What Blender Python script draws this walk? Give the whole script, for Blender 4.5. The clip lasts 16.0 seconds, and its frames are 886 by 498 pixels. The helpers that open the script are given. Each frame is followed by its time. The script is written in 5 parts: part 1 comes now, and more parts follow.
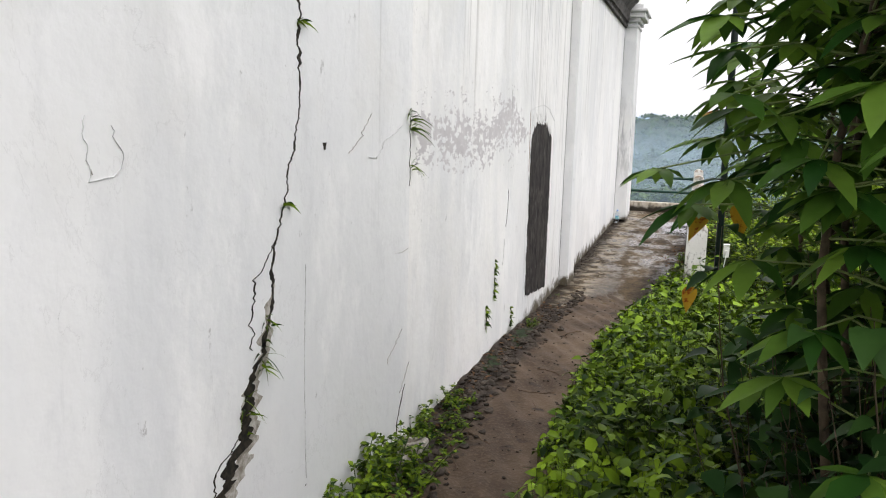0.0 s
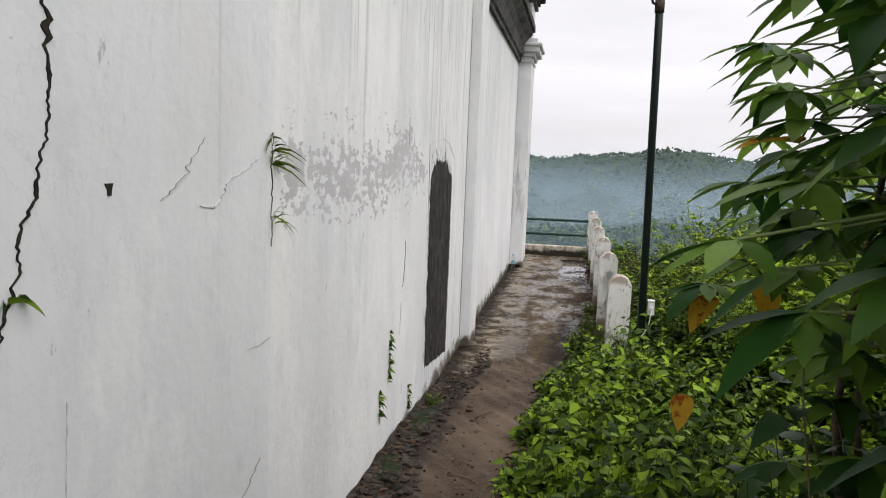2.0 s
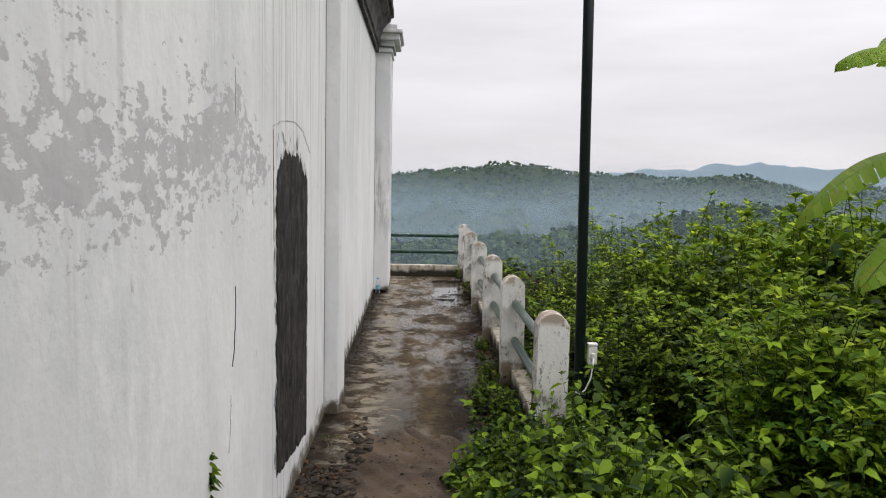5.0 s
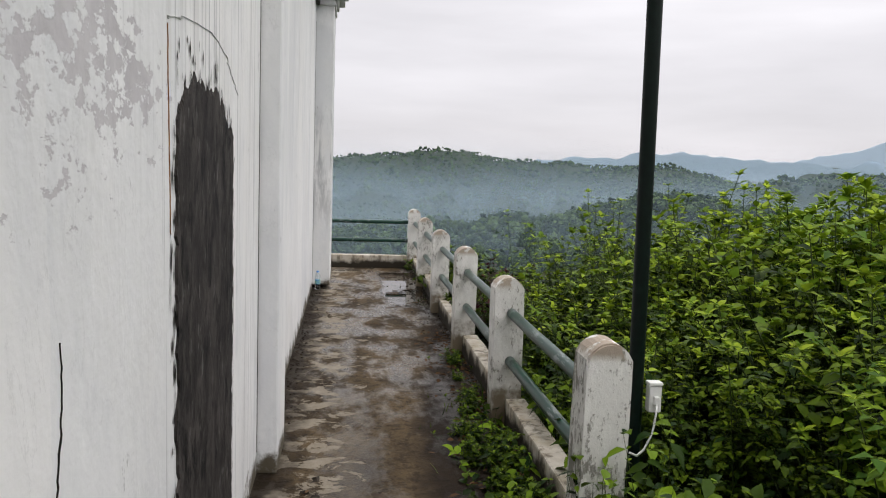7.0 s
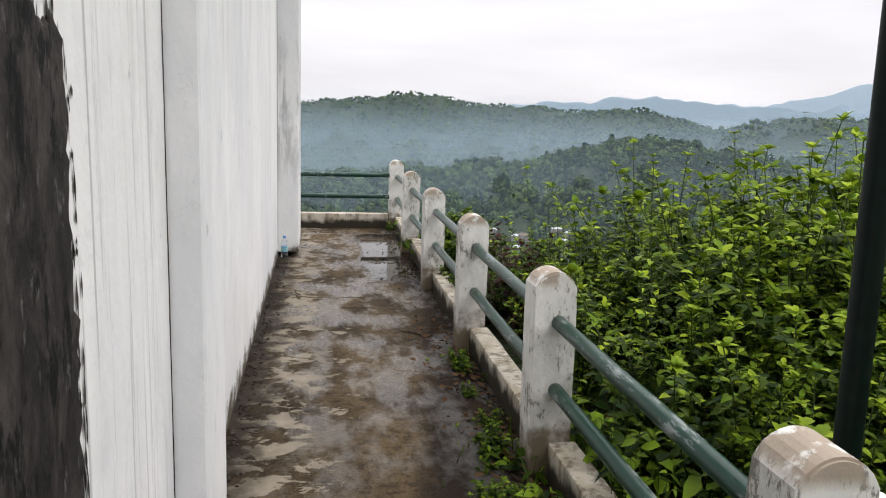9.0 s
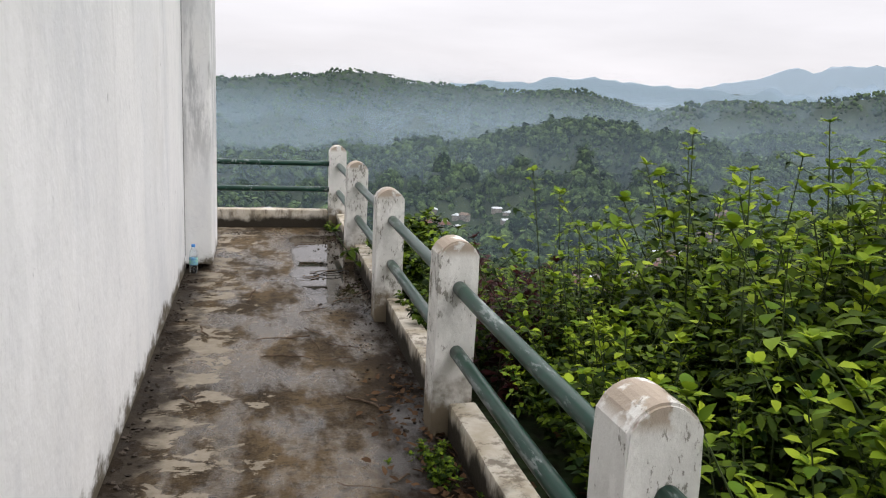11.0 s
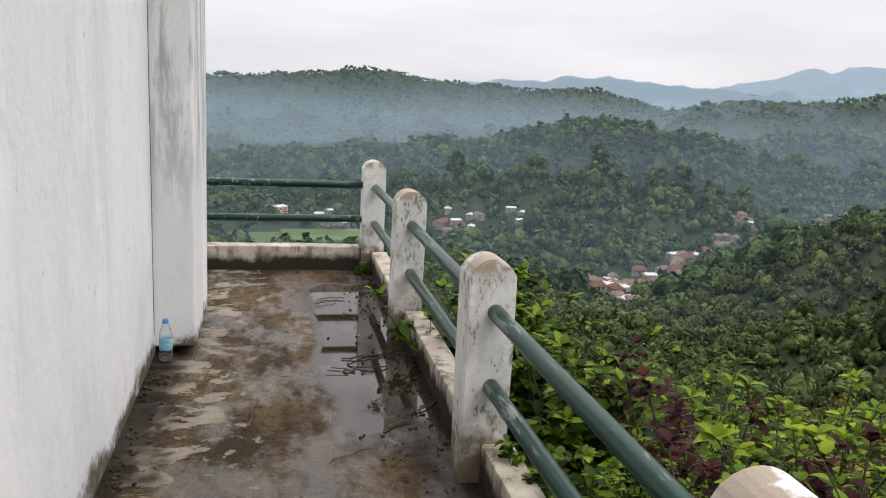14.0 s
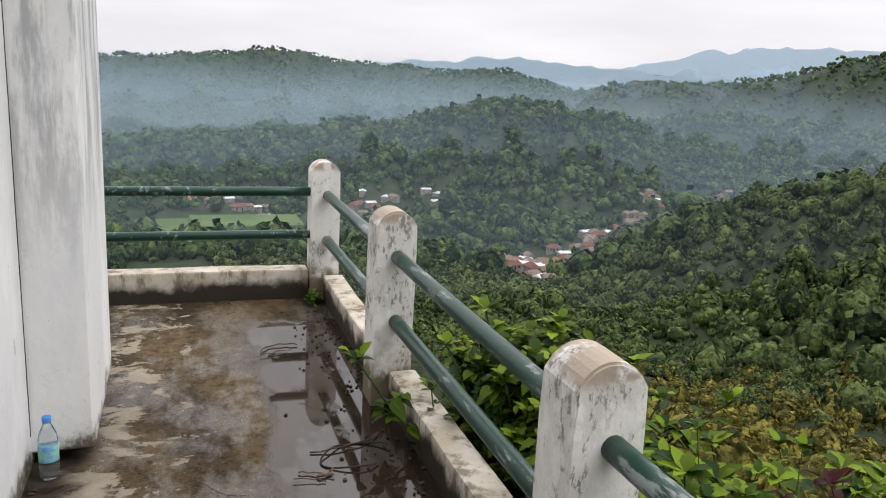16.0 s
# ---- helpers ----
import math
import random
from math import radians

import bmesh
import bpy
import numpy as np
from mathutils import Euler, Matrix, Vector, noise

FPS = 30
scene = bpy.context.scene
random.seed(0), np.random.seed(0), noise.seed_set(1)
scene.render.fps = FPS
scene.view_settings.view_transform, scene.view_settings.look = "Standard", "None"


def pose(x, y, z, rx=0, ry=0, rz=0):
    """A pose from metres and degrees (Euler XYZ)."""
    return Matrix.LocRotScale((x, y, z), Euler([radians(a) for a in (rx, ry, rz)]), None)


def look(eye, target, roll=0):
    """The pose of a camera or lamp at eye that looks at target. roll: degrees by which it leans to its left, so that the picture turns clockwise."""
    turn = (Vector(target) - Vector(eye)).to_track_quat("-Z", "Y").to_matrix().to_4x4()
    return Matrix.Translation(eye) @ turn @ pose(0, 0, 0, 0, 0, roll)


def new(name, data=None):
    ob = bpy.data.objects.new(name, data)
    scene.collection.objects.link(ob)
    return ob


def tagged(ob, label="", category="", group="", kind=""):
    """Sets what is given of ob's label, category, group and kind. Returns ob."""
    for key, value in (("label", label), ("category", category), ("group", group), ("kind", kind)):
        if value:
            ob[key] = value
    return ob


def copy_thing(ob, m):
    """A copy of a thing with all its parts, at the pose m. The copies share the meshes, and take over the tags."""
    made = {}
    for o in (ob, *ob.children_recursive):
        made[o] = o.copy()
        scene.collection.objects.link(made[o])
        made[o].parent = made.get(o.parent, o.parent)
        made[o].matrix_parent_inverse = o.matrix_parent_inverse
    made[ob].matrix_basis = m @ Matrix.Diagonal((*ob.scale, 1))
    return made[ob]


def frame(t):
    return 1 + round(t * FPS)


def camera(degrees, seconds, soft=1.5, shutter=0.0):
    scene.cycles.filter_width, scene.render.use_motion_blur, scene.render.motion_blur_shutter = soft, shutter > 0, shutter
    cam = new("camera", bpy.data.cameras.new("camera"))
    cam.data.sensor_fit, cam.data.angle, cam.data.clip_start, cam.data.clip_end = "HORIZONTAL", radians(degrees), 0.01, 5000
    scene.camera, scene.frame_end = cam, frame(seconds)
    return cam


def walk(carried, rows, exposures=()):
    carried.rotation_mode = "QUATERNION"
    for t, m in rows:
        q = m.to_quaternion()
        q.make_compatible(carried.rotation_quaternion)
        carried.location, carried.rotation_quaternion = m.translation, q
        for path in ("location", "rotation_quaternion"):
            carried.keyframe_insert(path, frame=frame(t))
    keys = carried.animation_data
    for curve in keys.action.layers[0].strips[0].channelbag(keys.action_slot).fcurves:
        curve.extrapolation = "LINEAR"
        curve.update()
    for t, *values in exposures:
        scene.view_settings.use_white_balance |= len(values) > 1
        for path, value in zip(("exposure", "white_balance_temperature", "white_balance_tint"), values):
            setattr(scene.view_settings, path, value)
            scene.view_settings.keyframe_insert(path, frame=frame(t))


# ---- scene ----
cam = camera(58.6, 16.0, 1.1)
METRES, EYE, TILT, LEAN, TURN = 11.2, 1.75, -0.8, 0.0, 17.6
ROWS = [
    (0.0, 0.0, 0.0, 0.0, 0.23, -8.81, -1.49),
    (0.5, 0.0023, 0.021, 0.0005, -0.86, -8.15, -1.6),
    (1.0, 0.0003, 0.0469, -0.0002, -3.15, -7.71, -1.86),
    (1.5, 0.0006, 0.0763, -0.0012, -5.21, -6.9, -1.97),
    (2.0, 0.0012, 0.1047, -0.0012, -8.16, -5.77, -2.12),
    (2.5, 0.0003, 0.1309, -0.0011, -10.91, -4.75, -2.24),
    (3.0, 0.0063, 0.1593, -0.0026, -13.28, -4.55, -2.67),
    (3.5, 0.0097, 0.1871, -0.0043, -15.81, -4.88, -2.57),
    (4.0, 0.0157, 0.2143, -0.0056, -16.6, -4.52, -1.82),
    (6.5, 0.0357, 0.3755, -0.0166, -23.72, -4.24, -1.11),
    (7.0, 0.0453, 0.4084, -0.0173, -24.32, -5.26, -1.61),
    (7.5, 0.0525, 0.4413, -0.0177, -25.56, -6.35, -1.47),
    (8.0, 0.0614, 0.4714, -0.0186, -26.16, -7.42, -1.45),
    (8.5, 0.0724, 0.5022, -0.0173, -25.87, -8.42, -1.29),
    (11.0, 0.1405, 0.6683, -0.0175, -30.55, -10.53, -2.21),
    (11.5, 0.1506, 0.7037, -0.0168, -30.6, -10.84, -1.59),
    (12.0, 0.16, 0.7345, -0.0172, -30.43, -10.67, -1.44),
    (12.5, 0.172, 0.7671, -0.0167, -29.35, -10.57, -1.81),
    (13.0, 0.1817, 0.7981, -0.017, -30.46, -10.94, -2.2),
    (13.5, 0.192, 0.8263, -0.0182, -30.3, -10.65, -2.53),
    (14.0, 0.2024, 0.8537, -0.0174, -29.56, -10.7, -2.57),
    (14.5, 0.2107, 0.8814, -0.018, -30.88, -11.41, -2.54),
    (15.0, 0.2194, 0.9083, -0.019, -32.2, -11.51, -2.55),
    (15.5, 0.2262, 0.9369, -0.0185, -33.42, -11.43, -2.47),
    (16.0, 0.2299, 0.9636, -0.0172, -35.86, -11.77, -2.42),
]
EXPOSURES = [(0.0, 0.48), (1.0, 0.33), (2.0, 0.13), (3.0, -0.04), (4.0, -0.04), (6.5, -0.10), (7.0, -0.06), (7.5, -0.03), (8.0, 0.18), (8.5, 0.20), (11.0, 0.13), (11.5, 0.03), (12.0, 0.10), (12.5, 0.04), (14.0, 0.08), (16.0, 0.16)]
walk(cam, [(t, pose(0, 0, EYE, TILT, LEAN, TURN) @ pose(METRES * x, METRES * y, METRES * z, 90 + pitch, roll, yaw))
           for t, x, y, z, yaw, pitch, roll in ROWS], EXPOSURES)

# ---- sky and sun: a bright overcast morning ----
world = bpy.data.worlds.new("overcast_sky")
scene.world = world
world.use_nodes = True
wn, wl = world.node_tree.nodes, world.node_tree.links
wn.clear()
w_out, w_bg = wn.new("ShaderNodeOutputWorld"), wn.new("ShaderNodeBackground")
w_sky = wn.new("ShaderNodeTexSky")
w_sky.sky_type, w_sky.sun_disc = "NISHITA", False
SUN_UP, SUN_ROUND = radians(52), radians(125)
w_sky.sun_elevation, w_sky.sun_rotation = SUN_UP, SUN_ROUND
w_co, w_sep = wn.new("ShaderNodeTexCoord"), wn.new("ShaderNodeSeparateXYZ")
w_ramp = wn.new("ShaderNodeValToRGB")
e = w_ramp.color_ramp.elements
e[0].position, e[0].color = 0.0, (6.4, 6.2, 6.5, 1)
e[1].position, e[1].color = 1.0, (23.0, 22.4, 22.6, 1)
mid = w_ramp.color_ramp.elements.new(0.35)
mid.color = (8.3, 8.1, 8.4, 1)
w_map, w_noise = wn.new("ShaderNodeMapping"), wn.new("ShaderNodeTexNoise")
w_map.inputs["Scale"].default_value = (1.2, 1.2, 7.0)
w_noise.inputs["Scale"].default_value, w_noise.inputs["Detail"].default_value = 2.2, 5.0
w_var = wn.new("ShaderNodeMapRange")
w_var.inputs["From Min"].default_value, w_var.inputs["From Max"].default_value = 0.3, 0.7
w_var.inputs["To Min"].default_value, w_var.inputs["To Max"].default_value = 0.89, 1.09
w_mul = wn.new("ShaderNodeMix")
w_mul.data_type, w_mul.blend_type = "RGBA", "MULTIPLY"
w_mul.inputs[0].default_value = 1.0
w_mix = wn.new("ShaderNodeMix")
w_mix.data_type = "RGBA"
w_mix.inputs[0].default_value = 0.95
wl.new(w_co.outputs["Generated"], w_sep.inputs[0])
wl.new(w_sep.outputs["Z"], w_ramp.inputs[0])
wl.new(w_co.outputs["Generated"], w_map.inputs[0])
wl.new(w_map.outputs[0], w_noise.inputs["Vector"])
wl.new(w_noise.outputs[0], w_var.inputs["Value"])
wl.new(w_ramp.outputs[0], w_mul.inputs[6])
wl.new(w_var.outputs[0], w_mul.inputs[7])
wl.new(w_sky.outputs[0], w_mix.inputs[6])
wl.new(w_mul.outputs[2], w_mix.inputs[7])
wl.new(w_mix.outputs[2], w_bg.inputs["Color"])
w_bg.inputs["Strength"].default_value = 0.13
wl.new(w_bg.outputs[0], w_out.inputs[0])

sun = new("sun", bpy.data.lights.new("sun", "SUN"))
sun.data.energy, sun.data.angle, sun.data.color = 0.8, radians(25), (1.0, 0.96, 0.9)
sun.matrix_world = look((0, 0, 0), (-math.sin(SUN_ROUND) * math.cos(SUN_UP), -math.cos(SUN_ROUND) * math.cos(SUN_UP), -math.sin(SUN_UP)))


# ---- materials ----
class Nodes:
    """A small hand for building a node material."""

    def __init__(self, name):
        self.m = bpy.data.materials.new(name)
        self.m.use_nodes = True
        self.t = self.m.node_tree
        self.b = self.t.nodes["Principled BSDF"]
        self.out = self.t.nodes["Material Output"]
        self.co = self.t.nodes.new("ShaderNodeTexCoord").outputs["Object"]

    def link(self, a, b):
        self.t.links.new(a, b)

    def put(self, socket, v):
        if isinstance(v, bpy.types.NodeSocket):
            self.link(v, socket)
        elif isinstance(v, tuple) and len(v) == 3 and socket.type == "RGBA":
            socket.default_value = (*v, 1)
        else:
            socket.default_value = v

    def scaled(self, sx, sy, sz, shift=(0, 0, 0), vec=None):
        n = self.t.nodes.new("ShaderNodeMapping")
        n.inputs["Scale"].default_value, n.inputs["Location"].default_value = (sx, sy, sz), shift
        self.link(vec or self.co, n.inputs[0])
        return n.outputs[0]

    def noise(self, scale=5.0, detail=4.0, vec=None, rough=0.55, warp=0.0):
        n = self.t.nodes.new("ShaderNodeTexNoise")
        n.inputs["Scale"].default_value, n.inputs["Detail"].default_value = scale, detail
        n.inputs["Roughness"].default_value, n.inputs["Distortion"].default_value = rough, warp
        self.link(vec or self.co, n.inputs["Vector"])
        return n.outputs[0]

    def voronoi(self, scale=5.0, vec=None, feature="F1"):
        n = self.t.nodes.new("ShaderNodeTexVoronoi")
        n.feature = feature
        n.inputs["Scale"].default_value = scale
        self.link(vec or self.co, n.inputs["Vector"])
        return n.outputs["Distance"]

    def axis(self, k):
        n = self.t.nodes.new("ShaderNodeSeparateXYZ")
        self.link(self.co, n.inputs[0])
        return n.outputs[k]

    def math(self, op, a, b=0.0, c=0.0):
        n = self.t.nodes.new("ShaderNodeMath")
        n.operation = op
        for k, v in enumerate((a, b, c)):
            self.put(n.inputs[k], v)
        return n.outputs[0]

    def step(self, v, lo, hi, to0=0.0, to1=1.0):
        n = self.t.nodes.new("ShaderNodeMapRange")
        n.interpolation_type = "SMOOTHSTEP"
        self.put(n.inputs["Value"], v)
        for k, x in (("From Min", lo), ("From Max", hi), ("To Min", to0), ("To Max", to1)):
            n.inputs[k].default_value = x
        return n.outputs[0]

    def mix(self, f, a, b):
        n = self.t.nodes.new("ShaderNodeMix")
        n.data_type = "RGBA"
        self.put(n.inputs[0], f)
        self.put(n.inputs[6], a)
        self.put(n.inputs[7], b)
        return n.outputs[2]

    def island(self):
        return self.t.nodes.new("ShaderNodeNewGeometry").outputs["Random Per Island"]

    def each(self):
        return self.t.nodes.new("ShaderNodeObjectInfo").outputs["Random"]

    def bump(self, height, strength=0.3, distance=0.01):
        n = self.t.nodes.new("ShaderNodeBump")
        n.inputs["Strength"].default_value, n.inputs["Distance"].default_value = strength, distance
        self.link(height, n.inputs["Height"])
        self.link(n.outputs[0], self.b.inputs["Normal"])
        return n.outputs[0]

    def done(self, color, rough=0.7, metal=0.0, shine=0.18):
        self.b.inputs["Specular IOR Level"].default_value = shine
        self.put(self.b.inputs["Base Color"], color)
        self.put(self.b.inputs["Roughness"], rough)
        self.put(self.b.inputs["Metallic"], metal)
        return self.m


def plaster_material(name, tint, band=False, stained=False):
    """Old whitewash: vertical runs, blotches, chips, grime low down and, where band is set, a strip of peeled paint."""
    n = Nodes(name)
    runs = n.noise(1.0, 6.0, n.scaled(1, 1.5, 0.5), 0.62, 0.25)
    cloud = n.noise(0.55, 6.0, n.scaled(1, 1.0, 0.8, (2, 6, 1)), 0.6)
    fine = n.noise(1.0, 6.0, n.scaled(8, 15.0, 1.3), 0.65)
    blot = n.noise(1.3, 5.0)
    c = n.mix(n.math("MULTIPLY", n.step(runs, 0.42, 0.70), 0.75), tint, (0.60, 0.615, 0.635))
    c = n.mix(n.math("MULTIPLY", n.step(cloud, 0.45, 0.68), 0.5), c, (0.63, 0.635, 0.64))
    # upright bands where the brush stopped
    vb = n.t.nodes.new("ShaderNodeTexVoronoi")
    vb.voronoi_dimensions = "1D"
    vb.inputs["Scale"].default_value = 1.1
    n.link(n.math("ADD", n.axis(1), n.math("MULTIPLY", n.noise(9.0, 3.0), 0.035)), vb.inputs["W"])
    tone = n.t.nodes.new("ShaderNodeSeparateColor")
    n.link(vb.outputs["Color"], tone.inputs[0])
    c = n.mix(n.math("MULTIPLY", n.step(tone.outputs[0], 0.45, 1.0), 0.34), c, (0.62, 0.64, 0.66))
    c = n.mix(n.math("MULTIPLY", n.step(blot, 0.5, 0.75), 0.55), c, (0.66, 0.655, 0.64))
    c = n.mix(n.math("MULTIPLY", n.step(fine, 0.66, 0.78), 0.22), c, (0.40, 0.41, 0.42))
    # hairline crazing, and faint brush-width bands of repainting
    hair = n.math("ABSOLUTE", n.math("SUBTRACT", n.noise(1.6, 9.0, n.scaled(1, 1.3, 0.8, (9, 3, 3)), 0.62, 0.4), 0.5))
    c = n.mix(n.math("MULTIPLY", n.step(hair, 0.0035, 0.001), 0.16), c, (0.30, 0.30, 0.30))
    mott = n.noise(7.0, 8.0, n.scaled(1, 1, 0.6), 0.7)
    c = n.mix(n.math("MULTIPLY", n.step(mott, 0.50, 0.72), 0.40), c, (0.56, 0.57, 0.585))
    pale = n.noise(2.1, 7.0, n.scaled(1, 1, 0.5, (5, 5, 1)), 0.68)
    c = n.mix(n.math("MULTIPLY", n.step(pale, 0.52, 0.66), 0.6), c, (0.82, 0.82, 0.82))
    # rain runs that start at the cornice and die away downwards
    drip = n.noise(1.0, 3.0, n.scaled(1, 9.0, 0.16, (3, 5, 0)), 0.7)
    down = n.step(n.math("ADD", n.axis(2), n.math("MULTIPLY", n.noise(2.5, 2.0), 1.6)), 1.6, 4.0)
    c = n.mix(n.math("MULTIPLY", n.step(drip, 0.56, 0.70), n.math("MULTIPLY", down, 0.55)), c, (0.22, 0.21, 0.20))
    # chips and scuffs
    chip = n.noise(1.0, 8.0, n.scaled(9, 9, 5, (7, 0, 2)), 0.7)
    c = n.mix(n.math("MULTIPLY", n.step(chip, 0.66, 0.70), 0.75), c, (0.36, 0.36, 0.36))
    # splash dirt with a ragged upper edge
    low = n.math("ADD", n.axis(2), n.math("MULTIPLY", n.noise(1.0, 6.0, n.scaled(6, 4.0, 6.0), 0.72), -0.42))
    c = n.mix(n.step(low, -0.09, -0.19), c, (0.10, 0.085, 0.06))
    height = n.math("ADD", n.math("MULTIPLY", n.noise(22.0, 6.0), 0.5), n.math("MULTIPLY", blot, 0.8))
    if stained:
        soot = n.noise(1.0, 8.0, n.scaled(9, 9, 1.4, (4, 0, 2)), 0.7)
        zone = n.math("MULTIPLY", n.step(n.axis(2), 0.5, 1.3), n.step(n.axis(2), 2.3, 1.7))
        c = n.mix(n.math("MULTIPLY", n.step(soot, 0.44, 0.60), n.math("MULTIPLY", zone, 0.75)), c, (0.27, 0.28, 0.29))
        speck = n.noise(1.0, 6.0, n.scaled(60, 60, 16), 0.6)
        c = n.mix(n.math("MULTIPLY", n.step(speck, 0.68, 0.71), n.step(n.axis(2), 0.9, 0.3)), c, (0.08, 0.07, 0.06))
    if band:
        flake = n.noise(1.0, 10.0, n.scaled(6, 3.4, 7.5), 0.76, 0.3)
        shape = n.noise(1.0, 4.0, n.scaled(1, 1.1, 1.7, (4, 1, 9)), 0.5)
        away = n.math("ABSOLUTE", n.math("SUBTRACT", n.math("ADD", n.axis(2), n.math("MULTIPLY", shape, -0.5)), 1.42))
        inside = n.math("SUBTRACT", 1.0, n.math("DIVIDE", away, 0.20))
        ends = n.math("MULTIPLY", n.step(n.axis(1), 3.45, 3.75), n.step(n.axis(1), 7.0, 5.7))
        fleck = n.step(n.math("ADD", n.math("MULTIPLY", flake, 0.48), n.math("MULTIPLY", n.noise(1.0, 5.0, n.scaled(20, 14, 28), 0.66), 0.52)), 0.36, 0.64)
        peel = n.math("ADD", fleck, n.math("SUBTRACT", n.math("MULTIPLY", inside, 0.50), n.math("SUBTRACT", 1.55, n.math("MULTIPLY", ends, 0.80))))
        peel = n.step(peel, 0.0, 0.05)
        grey = n.mix(n.noise(9.0, 6.0), (0.40, 0.385, 0.40), (0.60, 0.585, 0.595))
        c = n.mix(peel, c, grey)
        height = n.math("SUBTRACT", height, n.math("MULTIPLY", peel, 0.6))
        # darker runs by the blocked doorway
        near = n.math("MULTIPLY", n.step(n.axis(1), 5.6, 6.6), n.step(n.axis(1), 8.6, 7.6))
        run2 = n.noise(1.0, 4.0, n.scaled(5, 30.0, 0.5, (1, 2, 3)), 0.7)
        c = n.mix(n.math("MULTIPLY", near, n.math("MULTIPLY", n.step(run2, 0.55, 0.66), 0.7)), c, (0.30, 0.30, 0.31))
    n.bump(height, 0.42, 0.012)
    return n.done(c, 0.82)


def painted_post_material(name, worn_from):
    """White limewash worn to grey concrete along the edges and in flakes."""
    n = Nodes(name)
    r = n.each()
    vec = n.scaled(1, 1, 1)
    shift = n.t.nodes.new("ShaderNodeVectorMath")
    shift.operation = "ADD"
    n.link(vec, shift.inputs[0])
    comb = n.t.nodes.new("ShaderNodeCombineXYZ")
    for k in range(3):
        n.link(n.math("MULTIPLY", r, 7.0 + k), comb.inputs[k])
    n.link(comb.outputs[0], shift.inputs[1])
    v = shift.outputs[0]
    flake = n.noise(1.0, 8.0, n.scaled(46, 46, 20, (0, 0, 0), v), 0.72)
    worn = n.noise(4.0, 5.0, v, 0.6)
    c = n.mix(n.step(worn, 0.35, 0.7), (0.70, 0.69, 0.66), (0.52, 0.51, 0.48))
    c = n.mix(n.math("MULTIPLY", n.step(n.math("ADD", flake, n.math("MULTIPLY", worn, 0.7)), worn_from, worn_from + 0.06), 0.85), c, (0.18, 0.17, 0.145))
    c = n.mix(n.math("MULTIPLY", n.step(n.noise(1.0, 7.0, n.scaled(16, 16, 9, (3, 1, 2), v), 0.66), 0.50, 0.60), 0.6), c, (0.78, 0.77, 0.74))
    top = n.step(n.axis(2), 0.79, 0.83)
    c = n.mix(n.math("MULTIPLY", top, n.step(n.noise(11.0, 5.0, v), 0.60, 0.52)), c, (0.37, 0.31, 0.25))
    low = n.math("ADD", n.axis(2), n.math("MULTIPLY", n.noise(9.0, 6.0, v), -0.5))
    c = n.mix(n.step(low, 0.02, -0.16), c, (0.16, 0.13, 0.09))
    n.bump(n.math("ADD", flake, n.noise(60.0, 4.0, v)), 0.35, 0.006)
    return n.done(c, 0.8)


def kerb_material():
    n = Nodes("dirty_cement")
    a, b = n.noise(6.0, 7.0), n.noise(1.0, 6.0, n.scaled(14, 14, 4), 0.7)
    c = n.mix(n.step(a, 0.35, 0.65), (0.40, 0.35, 0.27), (0.56, 0.52, 0.45))
    c = n.mix(n.math("MULTIPLY", n.step(b, 0.49, 0.64), 0.75), c, (0.11, 0.088, 0.062))
    low = n.math("ADD", n.axis(2), n.math("MULTIPLY", n.noise(7.0, 6.0), -0.22))
    c = n.mix(n.step(low, 0.035, -0.045), c, (0.03, 0.025, 0.018))
    n.bump(n.math("ADD", a, n.noise(45.0, 5.0)), 0.4, 0.008)
    return n.done(c, 0.8)


